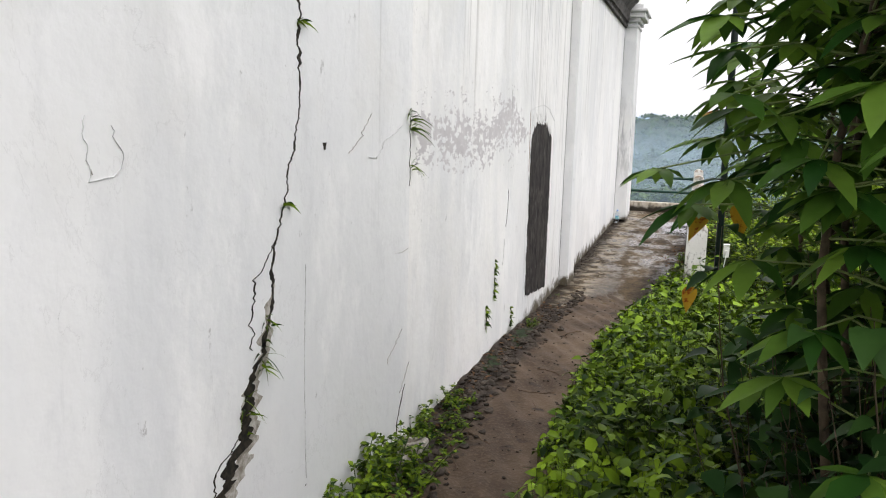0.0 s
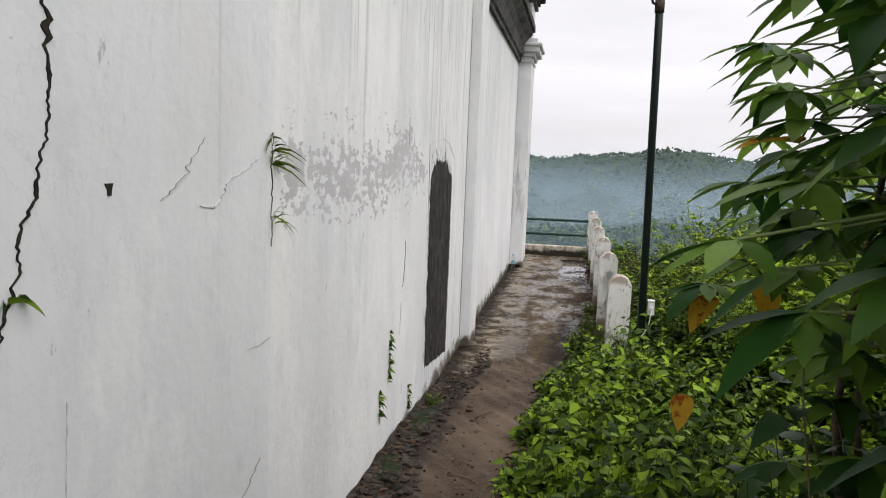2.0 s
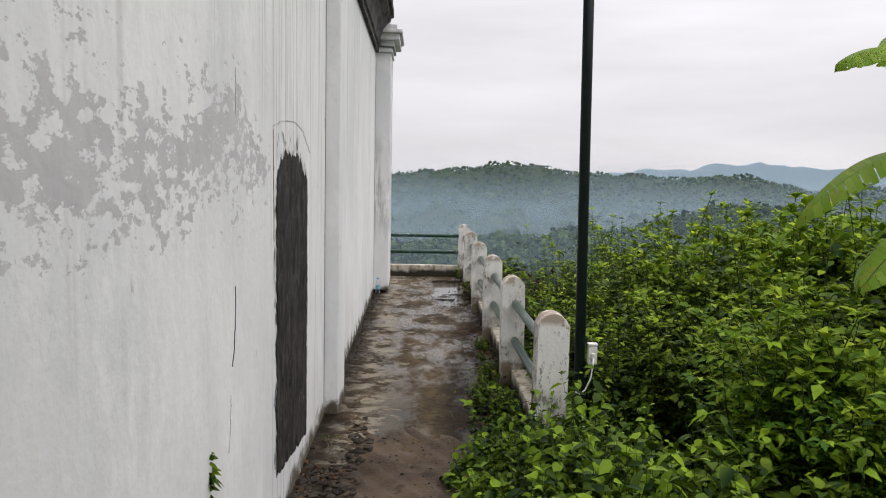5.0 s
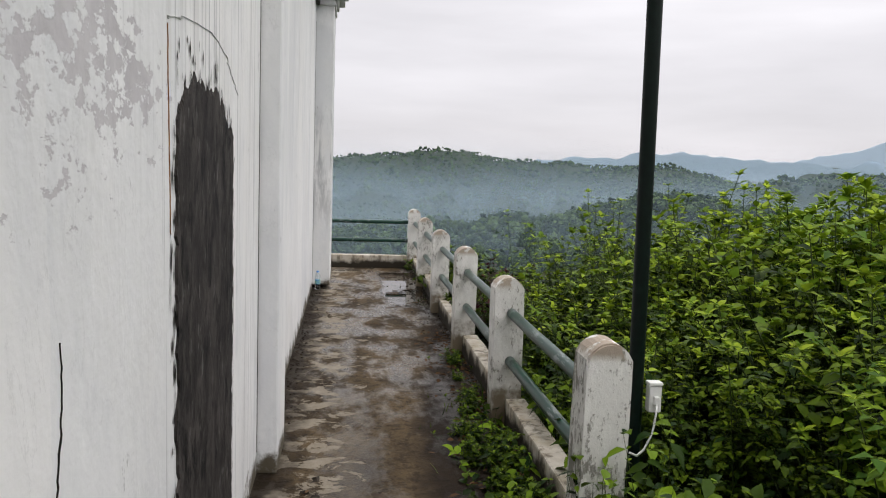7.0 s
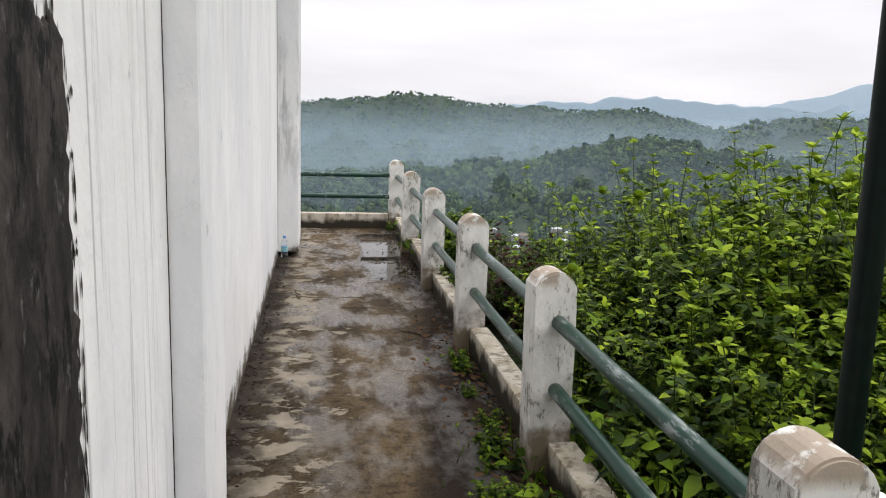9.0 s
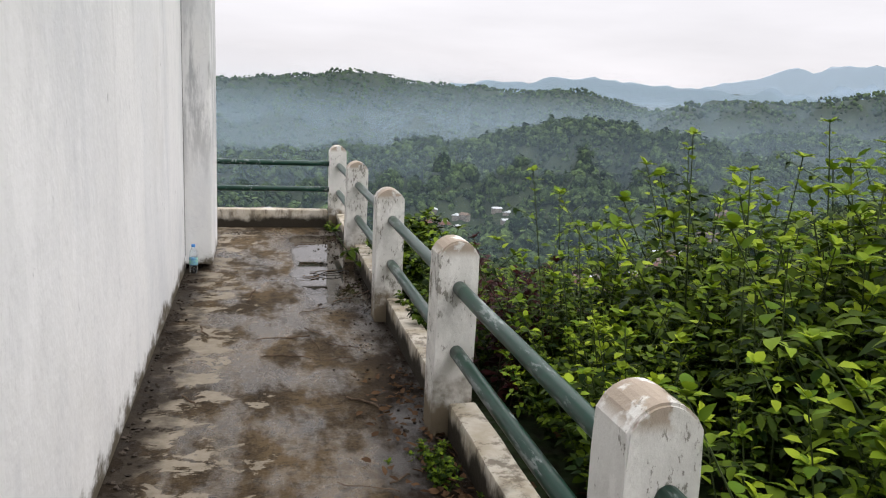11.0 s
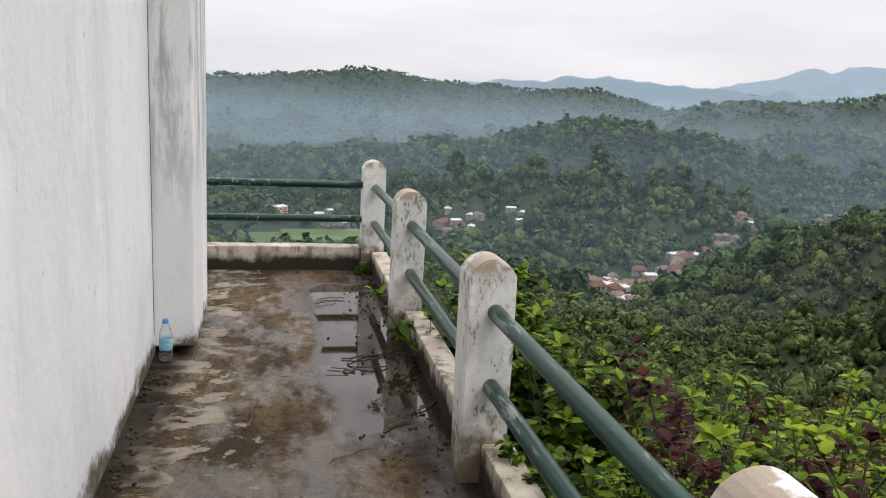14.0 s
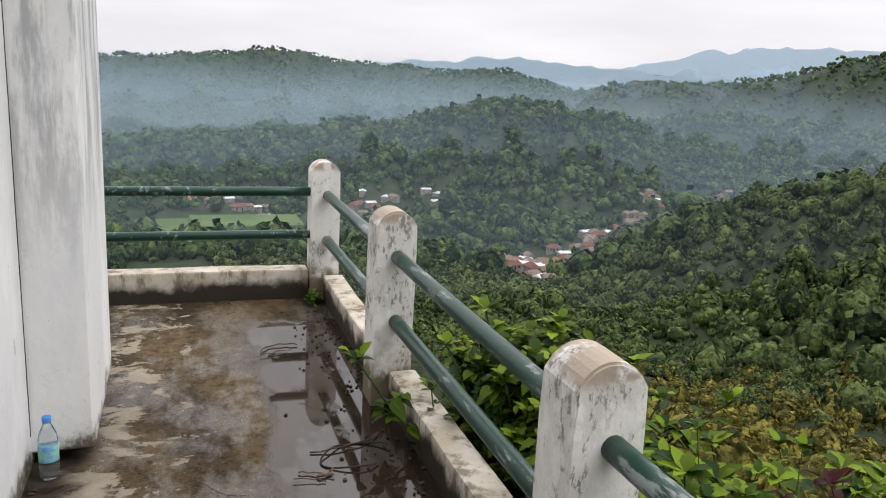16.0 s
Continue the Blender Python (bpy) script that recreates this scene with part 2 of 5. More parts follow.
def terrace_material():
    """Wet weathered concrete: brown algae film, pale dry flakes, shining damp streaks."""
    n = Nodes("wet_concrete_floor")
    big = n.noise(1.0, 6.0, n.scaled(2.4, 1.3, 1), 0.62)
    patch = n.noise(1.0, 9.0, n.scaled(4.6, 6.4, 1, (3, 8, 0)), 0.70, 0.4)
    grit = n.noise(85.0, 4.0)
    pit = n.noise(19.0, 8.0, None, 0.76)
    c = n.mix(n.step(big, 0.32, 0.66), (0.022, 0.015, 0.008), (0.098, 0.069, 0.037))
    c = n.mix(n.math("MULTIPLY", n.step(pit, 0.48, 0.58), 0.62), c, (0.007, 0.005, 0.0035))
    c = n.mix(n.math("MULTIPLY", n.step(grit, 0.40, 0.75), 0.30), c, (0.16, 0.125, 0.088))
    # pale dry flakes, most of them on the wall's side
    side = n.step(n.math("ADD", n.axis(0), n.math("MULTIPLY", big, 0.35)), -0.25, -0.95)
    dry = n.step(n.math("ADD", patch, n.math("MULTIPLY", side, 0.21)), 0.705, 0.725)
    c = n.mix(n.math("MULTIPLY", dry, 0.9), c, n.mix(n.noise(16.0, 6.0), (0.16, 0.135, 0.10), (0.34, 0.30, 0.24)))
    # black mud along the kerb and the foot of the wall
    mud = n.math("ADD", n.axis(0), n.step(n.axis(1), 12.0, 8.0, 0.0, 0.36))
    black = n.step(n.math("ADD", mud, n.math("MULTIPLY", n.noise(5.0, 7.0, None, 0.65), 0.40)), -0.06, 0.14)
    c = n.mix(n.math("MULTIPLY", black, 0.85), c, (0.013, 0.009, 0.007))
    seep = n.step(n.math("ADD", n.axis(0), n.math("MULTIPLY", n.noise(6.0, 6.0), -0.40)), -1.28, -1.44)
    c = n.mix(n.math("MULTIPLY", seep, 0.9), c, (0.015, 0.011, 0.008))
    # a thin wet film down the middle, broken by the grain of the concrete
    wet = n.step(n.noise(1.0, 7.0, n.scaled(3.0, 1.5, 1, (5, 2, 0)), 0.66), 0.44, 0.60)
    wet = n.math("MULTIPLY", wet, n.step(n.axis(1), 8.2, 10.4, 0.45, 1.0))
    wet = n.math("MULTIPLY", n.math("MULTIPLY", wet, n.math("SUBTRACT", 1.0, n.math("MULTIPLY", black, 0.2))), n.math("SUBTRACT", 1.0, n.math("MULTIPLY", dry, 0.8)))
    wet = n.math("MULTIPLY", wet, n.math("SUBTRACT", 1.0, n.math("MULTIPLY", seep, 0.85)))
    # standing water gathers by the railing towards the far end
    basin = n.math("MULTIPLY", n.step(n.axis(0), -0.80, -0.36), n.math("MULTIPLY", n.step(n.axis(1), 11.4, 13.2), n.step(n.axis(1), 15.9, 15.2)))
    pool = n.step(n.math("ADD", n.math("MULTIPLY", n.noise(1.0, 7.0, n.scaled(3.4, 2.0, 1, (1, 4, 0)), 0.6), 0.8), basin), 1.12, 1.34)
    film = n.math("SUBTRACT", 1.0, pool)
    c = n.mix(n.math("MULTIPLY", pool, 0.8), c, (0.020, 0.014, 0.009))
    rough = n.math("SUBTRACT", 0.68, n.math("MULTIPLY", wet, 0.46))
    rough = n.math("ADD", n.math("MULTIPLY", rough, film), n.math("MULTIPLY", pool, 0.03))
    h = n.math("ADD", n.math("MULTIPLY", grit, 0.5), n.math("MULTIPLY", dry, 0.7))
    h = n.math("ADD", h, n.math("MULTIPLY", pit, 1.3))
    n.bump(n.math("MULTIPLY", h, film), 0.5, 0.012)
    n.link(n.math("ADD", 0.05, n.math("MULTIPLY", n.math("MAXIMUM", n.math("MULTIPLY", pool, 0.5), wet), 0.85)), n.b.inputs["Specular IOR Level"])
    m = n.done(c, rough)
    return m


def dirt_material():
    n = Nodes("trodden_earth")
    a, g = n.noise(2.3, 6.0), n.noise(55.0, 5.0)
    c = n.mix(n.step(a, 0.35, 0.68), (0.042, 0.027, 0.017), (0.098, 0.068, 0.044))
    c = n.mix(n.math("MULTIPLY", n.step(g, 0.5, 0.7), 0.4), c, (0.14, 0.105, 0.075))
    c = n.mix(n.step(n.noise(6.0, 7.0), 0.60, 0.70), c, (0.025, 0.018, 0.013))
    gut = n.step(n.math("ADD", n.axis(0), n.math("MULTIPLY", n.noise(6.0, 6.0), -0.34)), -1.14, -1.30)
    c = n.mix(n.math("MULTIPLY", gut, 0.9), c, (0.016, 0.011, 0.008))
    n.bump(n.math("ADD", n.math("MULTIPLY", g, 0.7), n.noise(13.0, 6.0)), 0.5, 0.014)
    return n.done(c, 0.72)


def ground_material():
    n = Nodes("soil_and_litter")
    a, g = n.noise(0.12, 6.0), n.noise(16.0, 6.0)
    c = n.mix(n.step(a, 0.4, 0.6), (0.012, 0.025, 0.007), (0.022, 0.034, 0.012))
    c = n.mix(n.step(g, 0.45, 0.7), c, (0.018, 0.018, 0.009))
    crowns = n.noise(0.33, 6.0, None, 0.7)
    c = n.mix(n.math("MULTIPLY", n.step(crowns, 0.50, 0.66), 0.35), c, (0.034, 0.052, 0.022))
    n.bump(n.math("ADD", g, n.math("MULTIPLY", crowns, 40.0)), 0.6, 0.03)
    return n.done(c, 0.9)


def leaf_material(name, dark, light, rough=0.42, spots=None, through_light=0.28, clump=0.0, mottle=0.0):
    """Leaf: each one its own shade, some light passing through; clump and mottle paint shaded gaps and lit tops."""
    n = Nodes(name)
    r = n.island()
    c = n.mix(n.math("POWER", r, 1.5), dark, light)
    c = n.mix(n.math("MULTIPLY", n.noise(38.0, 3.0), 0.35), c, tuple(0.55 * v for v in dark))
    # noise patches: shade between clumps and light on them put into the colour
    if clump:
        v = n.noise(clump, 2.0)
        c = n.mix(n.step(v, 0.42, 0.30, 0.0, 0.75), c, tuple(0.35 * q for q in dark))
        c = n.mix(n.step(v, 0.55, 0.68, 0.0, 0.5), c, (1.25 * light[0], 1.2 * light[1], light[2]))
    if spots:
        c = n.mix(n.step(n.noise(26.0, 5.0), 0.54, 0.62), c, spots)
    n.done(c, rough, 0.0, 0.07)
    # finer noise: dark gaps and lit tufts of a crown, painted in
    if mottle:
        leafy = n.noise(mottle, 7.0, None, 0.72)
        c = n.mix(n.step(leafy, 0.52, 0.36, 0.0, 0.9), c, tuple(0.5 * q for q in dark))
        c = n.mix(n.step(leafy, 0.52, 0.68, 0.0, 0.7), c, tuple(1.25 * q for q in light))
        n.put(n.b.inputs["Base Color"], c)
        n.bump(leafy, 1.0, 0.5 / mottle)
    else:
        n.bump(n.noise(60.0, 3.0), 0.2, 0.003)
    tr = n.t.nodes.new("ShaderNodeBsdfTranslucent")
    n.put(tr.inputs["Color"], c)
    mx = n.t.nodes.new("ShaderNodeMixShader")
    mx.inputs[0].default_value = through_light
    n.link(n.b.outputs[0], mx.inputs[1])
    n.link(tr.outputs[0], mx.inputs[2])
    n.link(mx.outputs[0], n.out.inputs["Surface"])
    return n.m


def plain_material(name, a, b, scale=12.0, rough=0.6, metal=0.0, bump=0.2, depth=0.004):
    n = Nodes(name)
    v = n.noise(scale, 6.0, None, 0.62)
    n.bump(n.noise(scale * 4, 4.0), bump, depth)
    return n.done(n.mix(n.step(v, 0.35, 0.68), a, b), rough, metal)


def rail_material():
    """Bottle-green enamel, scratched to bare grey metal along its length."""
    n = Nodes("scratched_green_enamel")
    worn = n.noise(1.0, 7.0, n.scaled(26, 5.0, 26), 0.72)
    patch = n.noise(1.6, 3.0)
    c = n.mix(n.noise(30.0, 3.0), (0.006, 0.030, 0.021), (0.010, 0.048, 0.033))
    bare = n.step(n.math("ADD", worn, n.math("MULTIPLY", patch, 0.45)), 0.78, 0.86)
    c = n.mix(n.math("MULTIPLY", bare, 0.85), c, (0.24, 0.27, 0.265))
    n.bump(worn, 0.12, 0.002)
    return n.done(c, n.mix(bare, (0.28,) * 3, (0.5,) * 3), 0.0, 0.3)


def black_wall_material():
    """Bare blackened render with vertical fibres."""
    n = Nodes("blackened_render")
    f = n.noise(1.0, 9.0, n.scaled(10, 9.0, 5.0), 0.76, 0.5)
    c = n.mix(n.step(f, 0.35, 0.7), (0.012, 0.0105, 0.010), (0.062, 0.054, 0.050))
    c = n.mix(n.step(n.noise(1.0, 6.0, n.scaled(8, 26, 12, (2, 2, 2)), 0.72), 0.57, 0.68), c, (0.11, 0.105, 0.10))
    c = n.mix(n.step(n.noise(1.0, 7.0, n.scaled(9, 15, 7, (6, 1, 4)), 0.74), 0.53, 0.61), c, (0.003, 0.003, 0.003))
    n.bump(f, 0.7, 0.012)
    return n.done(c, 0.85)


def cornice_material():
    n = Nodes("mould_blackened_moulding")
    a = n.noise(1.0, 7.0, n.scaled(6, 3.5, 9), 0.7)
    c = n.mix(n.step(a, 0.30, 0.62), (0.018, 0.017, 0.017), (0.10, 0.095, 0.09))
    c = n.mix(n.step(n.noise(1.0, 6.0, n.scaled(9, 2.6, 5, (3, 3, 3)), 0.7), 0.62, 0.70), c, (0.50, 0.49, 0.47))
    n.bump(a, 0.4, 0.01)
    return n.done(c, 0.85)


def haze_sheet_material(name, amount, z_full, z_none, tint=(0.52, 0.68, 0.82)):
    """A see-through sheet with mist and haze as its tint, thickest low down, torn by slow swirls."""
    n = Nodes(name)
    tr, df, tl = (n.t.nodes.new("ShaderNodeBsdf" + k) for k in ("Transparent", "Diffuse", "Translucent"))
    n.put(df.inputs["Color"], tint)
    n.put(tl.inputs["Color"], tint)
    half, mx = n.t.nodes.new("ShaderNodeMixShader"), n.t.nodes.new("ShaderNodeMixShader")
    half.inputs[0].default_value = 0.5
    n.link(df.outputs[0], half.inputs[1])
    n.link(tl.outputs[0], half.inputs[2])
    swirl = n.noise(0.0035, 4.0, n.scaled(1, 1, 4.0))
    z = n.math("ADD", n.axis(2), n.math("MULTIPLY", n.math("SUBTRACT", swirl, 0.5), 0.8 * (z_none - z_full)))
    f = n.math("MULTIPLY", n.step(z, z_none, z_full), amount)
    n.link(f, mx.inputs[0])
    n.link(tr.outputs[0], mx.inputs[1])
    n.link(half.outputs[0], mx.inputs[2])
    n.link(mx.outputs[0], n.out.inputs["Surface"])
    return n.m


def clear_material(name, color, rough=0.05):
    n = Nodes(name)
    n.b.inputs["Transmission Weight"].default_value = 0.95
    n.b.inputs["IOR"].default_value = 1.3
    return n.done(color, rough)


M_PLASTER_S = plaster_material("whitewash_bluish", (0.75, 0.755, 0.76))
M_PLASTER_M = plaster_material("whitewash_peeling", (0.79, 0.785, 0.775), True)
M_PLASTER_N = plaster_material("whitewash_plain", (0.77, 0.77, 0.765))
M_PLASTER_C = plaster_material("whitewash_stained", (0.76, 0.75, 0.72), False, True)
M_POST, M_KERB, M_FLOOR, M_DIRT, M_GROUND = painted_post_material("worn_white_paint", 0.91), kerb_material(), terrace_material(), dirt_material(), ground_material()
M_POST_WORN = painted_post_material("flaking_white_paint", 0.83)
M_RAIL, M_BLACK, M_CORNICE = rail_material(), black_wall_material(), cornice_material()
M_CRACK = plain_material("crack_and_gap_dark", (0.010, 0.009, 0.008), (0.035, 0.03, 0.022), 40, 0.95)
M_SEAM = plain_material("shallow_seam", (0.40, 0.40, 0.40), (0.68, 0.68, 0.68), 30, 0.9)
M_RUST = plain_material("rust_stain", (0.20, 0.075, 0.02), (0.34, 0.17, 0.06), 30, 0.9)
M_POLE = plain_material("dark_green_pole_paint", (0.0018, 0.006, 0.0045), (0.003, 0.010, 0.007), 30, 0.45)
M_STONE = plain_material("gutter_stone", (0.018, 0.014, 0.011), (0.06, 0.048, 0.038), 9, 0.8, 0, 0.5, 0.01)
M_TWIG = plain_material("dry_twig", (0.06, 0.04, 0.026), (0.14, 0.10, 0.07), 30, 0.85)
M_STEM = plain_material("green_stem", (0.03, 0.05, 0.014), (0.06, 0.08, 0.025), 20, 0.6)
M_STALK = plain_material("pale_leaf_stalk", (0.12, 0.17, 0.05), (0.20, 0.24, 0.09), 20, 0.5)
M_BARK = plain_material("brown_stem", (0.05, 0.038, 0.026), (0.12, 0.09, 0.06), 16, 0.85)
M_LEAF = leaf_material("shrub_leaf", (0.008, 0.024, 0.003), (0.125, 0.190, 0.012), 0.5, None, 0.10)
# paler young leaves, with the light on the shrub tops painted in as well
M_YOUNG_LIT = leaf_material("young_lit_shrub_leaf", (0.09, 0.17, 0.011), (0.38, 0.49, 0.032), 0.5, None, 0.26)
M_HERB = leaf_material("herb_leaf", (0.011, 0.033, 0.004), (0.20, 0.295, 0.018), 0.45, None, 0.13)
M_FRESH = leaf_material("fresh_shrub_leaf", (0.040, 0.105, 0.010), (0.330, 0.490, 0.030), 0.5, None, 0.25)
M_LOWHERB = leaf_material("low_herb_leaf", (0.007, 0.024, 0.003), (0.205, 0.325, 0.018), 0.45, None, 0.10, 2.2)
M_DARK = leaf_material("dark_glossy_leaf", (0.012, 0.036, 0.010), (0.050, 0.110, 0.026), 0.4, None, 0.15)
M_CASSAVA = leaf_material("cassava_leaf", (0.016, 0.060, 0.010), (0.23, 0.38, 0.050), 0.42, None, 0.3)
M_YELLOW = leaf_material("yellowed_leaf", (0.42, 0.24, 0.02), (0.55, 0.33, 0.03), 0.5, (0.24, 0.06, 0.01), 0.35)
M_RED = leaf_material("dark_red_leaf", (0.030, 0.010, 0.012), (0.085, 0.022, 0.022), 0.42)
M_BANANA = leaf_material("banana_leaf", (0.16, 0.27, 0.03), (0.24, 0.36, 0.05), 0.4, (0.20, 0.24, 0.03), 0.4)
M_DRYLEAF = leaf_material("dead_leaf", (0.07, 0.040, 0.022), (0.17, 0.10, 0.055), 0.8)
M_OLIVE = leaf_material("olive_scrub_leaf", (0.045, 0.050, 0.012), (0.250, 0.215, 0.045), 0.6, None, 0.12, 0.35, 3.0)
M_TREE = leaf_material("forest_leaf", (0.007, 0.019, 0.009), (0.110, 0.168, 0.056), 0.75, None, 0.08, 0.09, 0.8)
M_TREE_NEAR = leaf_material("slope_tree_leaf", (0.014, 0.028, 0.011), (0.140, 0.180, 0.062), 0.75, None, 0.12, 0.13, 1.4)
M_WHITE = plain_material("white_plastic", (0.70, 0.70, 0.68), (0.78, 0.78, 0.76), 8, 0.4)
M_CAP = plain_material("blue_plastic", (0.06, 0.22, 0.55), (0.08, 0.26, 0.62), 8, 0.4)
M_BOTTLE = clear_material("clear_plastic", (0.90, 0.94, 0.97))
M_LABEL = plain_material("printed_film", (0.10, 0.28, 0.55), (0.35, 0.60, 0.35), 22, 0.4)
M_RUBBER = plain_material("black_rubber", (0.012, 0.012, 0.012), (0.03, 0.028, 0.026), 20, 0.5)
M_ROOF_RED = plain_material("red_roof_tile", (0.085, 0.038, 0.030), (0.16, 0.072, 0.055), 0.9, 0.8)
M_ROOF_PALE = plain_material("pale_metal_roof", (0.34, 0.36, 0.38), (0.58, 0.60, 0.61), 0.6, 0.5)
M_ROOF_DARK = plain_material("weathered_roof", (0.10, 0.075, 0.06), (0.20, 0.15, 0.12), 0.8, 0.8)
M_HOUSE = plain_material("house_wall", (0.16, 0.145, 0.13), (0.30, 0.27, 0.24), 0.5, 0.8)
M_PINKHOUSE = plain_material("pink_house_wall", (0.50, 0.24, 0.22), (0.62, 0.36, 0.33), 0.5, 0.8)
M_WINDOW = plain_material("dark_window", (0.02, 0.022, 0.025), (0.05, 0.05, 0.05), 2, 0.2)
M_FIELD = plain_material("green_field", (0.05, 0.085, 0.025), (0.09, 0.13, 0.04), 0.05, 0.9)


# ---- mesh hand tools ----
rng = np.random.default_rng(7)


def mesh_of(name, verts, faces, material, smooth=False):
    me = bpy.data.meshes.new(name)
    me.from_pydata([tuple(v) for v in verts] if not isinstance(verts, np.ndarray) else verts.tolist(), [], faces)
    if smooth:
        me.polygons.foreach_set("use_smooth", [True] * len(me.polygons))
    me.materials.append(material)
    me.update()
    return me


def bm_mesh(name, bm, material, smooth=False):
    bmesh.ops.recalc_face_normals(bm, faces=bm.faces)
    me = bpy.data.meshes.new(name)
    bm.to_mesh(me)
    bm.free()
    if smooth:
        me.polygons.foreach_set("use_smooth", [True] * len(me.polygons))
    me.materials.append(material)
    return me


def hang(name, me, parent=None, label=""):
    ob = new(name, me)
    if parent:
        ob.parent = parent
    return tagged(ob, label)


def part(name, bm, material, parent, label="", smooth=False):
    return hang(name, bm_mesh(name, bm, material, smooth), parent, label)


def box(x0, x1, y0, y1, z0, z1, bevel=0.0, seg=1):
    bm = bmesh.new()
    bmesh.ops.create_cube(bm, size=1, matrix=Matrix.LocRotScale(((x0 + x1) / 2, (y0 + y1) / 2, (z0 + z1) / 2), None, (x1 - x0, y1 - y0, z1 - z0)))
    if bevel:
        bmesh.ops.bevel(bm, geom=bm.edges[:], offset=bevel, segments=seg, affect="EDGES", profile=0.6)
    return bm


def rough_up(bm, size, scale):
    for v in bm.verts:
        v.co += noise.noise_vector(v.co * scale) * size
    return bm


def tube(path, radii, sides=6, close=True):
    """Verts and faces of a round tube along a path."""
    path = [Vector(p) for p in path]
    vs, fs = [], []
    up = Vector((0.13, 0.27, 0.95))
    for i, p in enumerate(path):
        d = (path[min(i + 1, len(path) - 1)] - path[max(i - 1, 0)]).normalized()
        a = d.cross(up)
        a = a.normalized() if a.length > 1e-3 else Vector((1, 0, 0))
        b = d.cross(a)
        r = radii[i] if isinstance(radii, (list, tuple)) else radii
        for k in range(sides):
            w = 2 * math.pi * k / sides
            vs.append(p + a * math.cos(w) * r + b * math.sin(w) * r)
    for i in range(len(path) - 1):
        for k in range(sides):
            q = (k + 1) % sides
            fs.append((i * sides + k, i * sides + q, (i + 1) * sides + q, (i + 1) * sides + k))
    if close:
        fs.append(tuple(range(sides))[::-1])
        fs.append(tuple(range((len(path) - 1) * sides, len(path) * sides)))
    return vs, fs


def joined(pieces):
    vs, fs = [], []
    for v, f in pieces:
        o = len(vs)
        vs.extend(v)
        fs.extend(tuple(i + o for i in q) for q in f)
    return vs, fs


def lathe(profile, sides=20):
    vs, fs = [], []
    for r, z in profile:
        for k in range(sides):
            w = 2 * math.pi * k / sides
            vs.append((r * math.cos(w), r * math.sin(w), z))
    for i in range(len(profile) - 1):
        for k in range(sides):
            q = (k + 1) % sides
            fs.append((i * sides + k, i * sides + q, (i + 1) * sides + q, (i + 1) * sides + k))
    fs.append(tuple(range(sides))[::-1])
    fs.append(tuple(range((len(profile) - 1) * sides, len(profile) * sides)))
    return vs, fs


# leaf outlines: distance along the leaf and half-width there
ROUND = ((0.03, 0.26), (0.11, 0.43), (0.27, 0.52), (0.48, 0.47), (0.68, 0.33), (0.86, 0.15))
OVATE = ((0.30, 0.47), (0.66, 0.40))
HEART = ((0.07, 0.36), (0.26, 0.52), (0.52, 0.44), (0.78, 0.22))
LANCE = ((0.25, 0.40), (0.55, 0.50), (0.80, 0.28))
BLADE = ((0.20, 0.50), (0.50, 0.42), (0.80, 0.22))


class Leaves:
    """Gathers leaves and makes them into one mesh: a folded blade with a drooping tip each."""

    def __init__(self):
        self.rows = []

    def add(self, p, d, length, width, shape=OVATE, fold=0.25, droop=0.25, up=(0, 0, 1), roll=0.0):
        self.rows.append((tuple(p), tuple(d), length, width, shape, fold, droop, tuple(up), roll))

    def data(self):
        vs, fs = [], []
        for p, d, ln, wd, shape, fold, droop, up, roll in self.rows:
            d = Vector(d).normalized()
            s = d.cross(Vector(up))
            s = s.normalized() if s.length > 1e-3 else Vector((1, 0, 0))
            n = s.cross(d)
            if roll:
                q = Matrix.Rotation(roll, 3, d)
                s, n = q @ s, q @ n
            p = Vector(p)
            o = len(vs)
            vs.append(p)
            for u, h in shape:
                c = p + d * (u * ln) - Vector((0, 0, 1)) * (droop * ln * u * u)
                e = n * (fold * h * wd)
                vs.extend((c + s * (h * wd) + e, c, c - s * (h * wd) + e))
            vs.append(p + d * ln - Vector((0, 0, 1)) * (droop * ln))
            t = o + 1 + 3 * len(shape)
            fs.extend(((o, o + 2, o + 1), (o, o + 3, o + 2)))
            for k in range(len(shape) - 1):
                a, b = o + 1 + 3 * k, o + 4 + 3 * k
                fs.extend(((a, a + 1, b + 1, b), (a + 1, a + 2, b + 2, b + 1)))
            a = t - 3
            fs.extend(((a, a + 1, t), (a + 1, a + 2, t)))
        return vs, fs

    def mesh(self, name, material):
        return mesh_of(name, *self.data(), material, True)


def rnd(a, b):
    return float(rng.uniform(a, b))


def aim(az, el):
    return Vector((math.sin(az) * math.cos(el), math.cos(az) * math.cos(el), math.sin(el)))


# ---- the lie of the land ----
WALL_X = -1.31
EYE_X, EYE_Y, EYE_Z = -0.8, 10.0, 1.45


def smooth01(v):
    v = np.clip(v, 0, 1)
    return v * v * (3 - 2 * v)


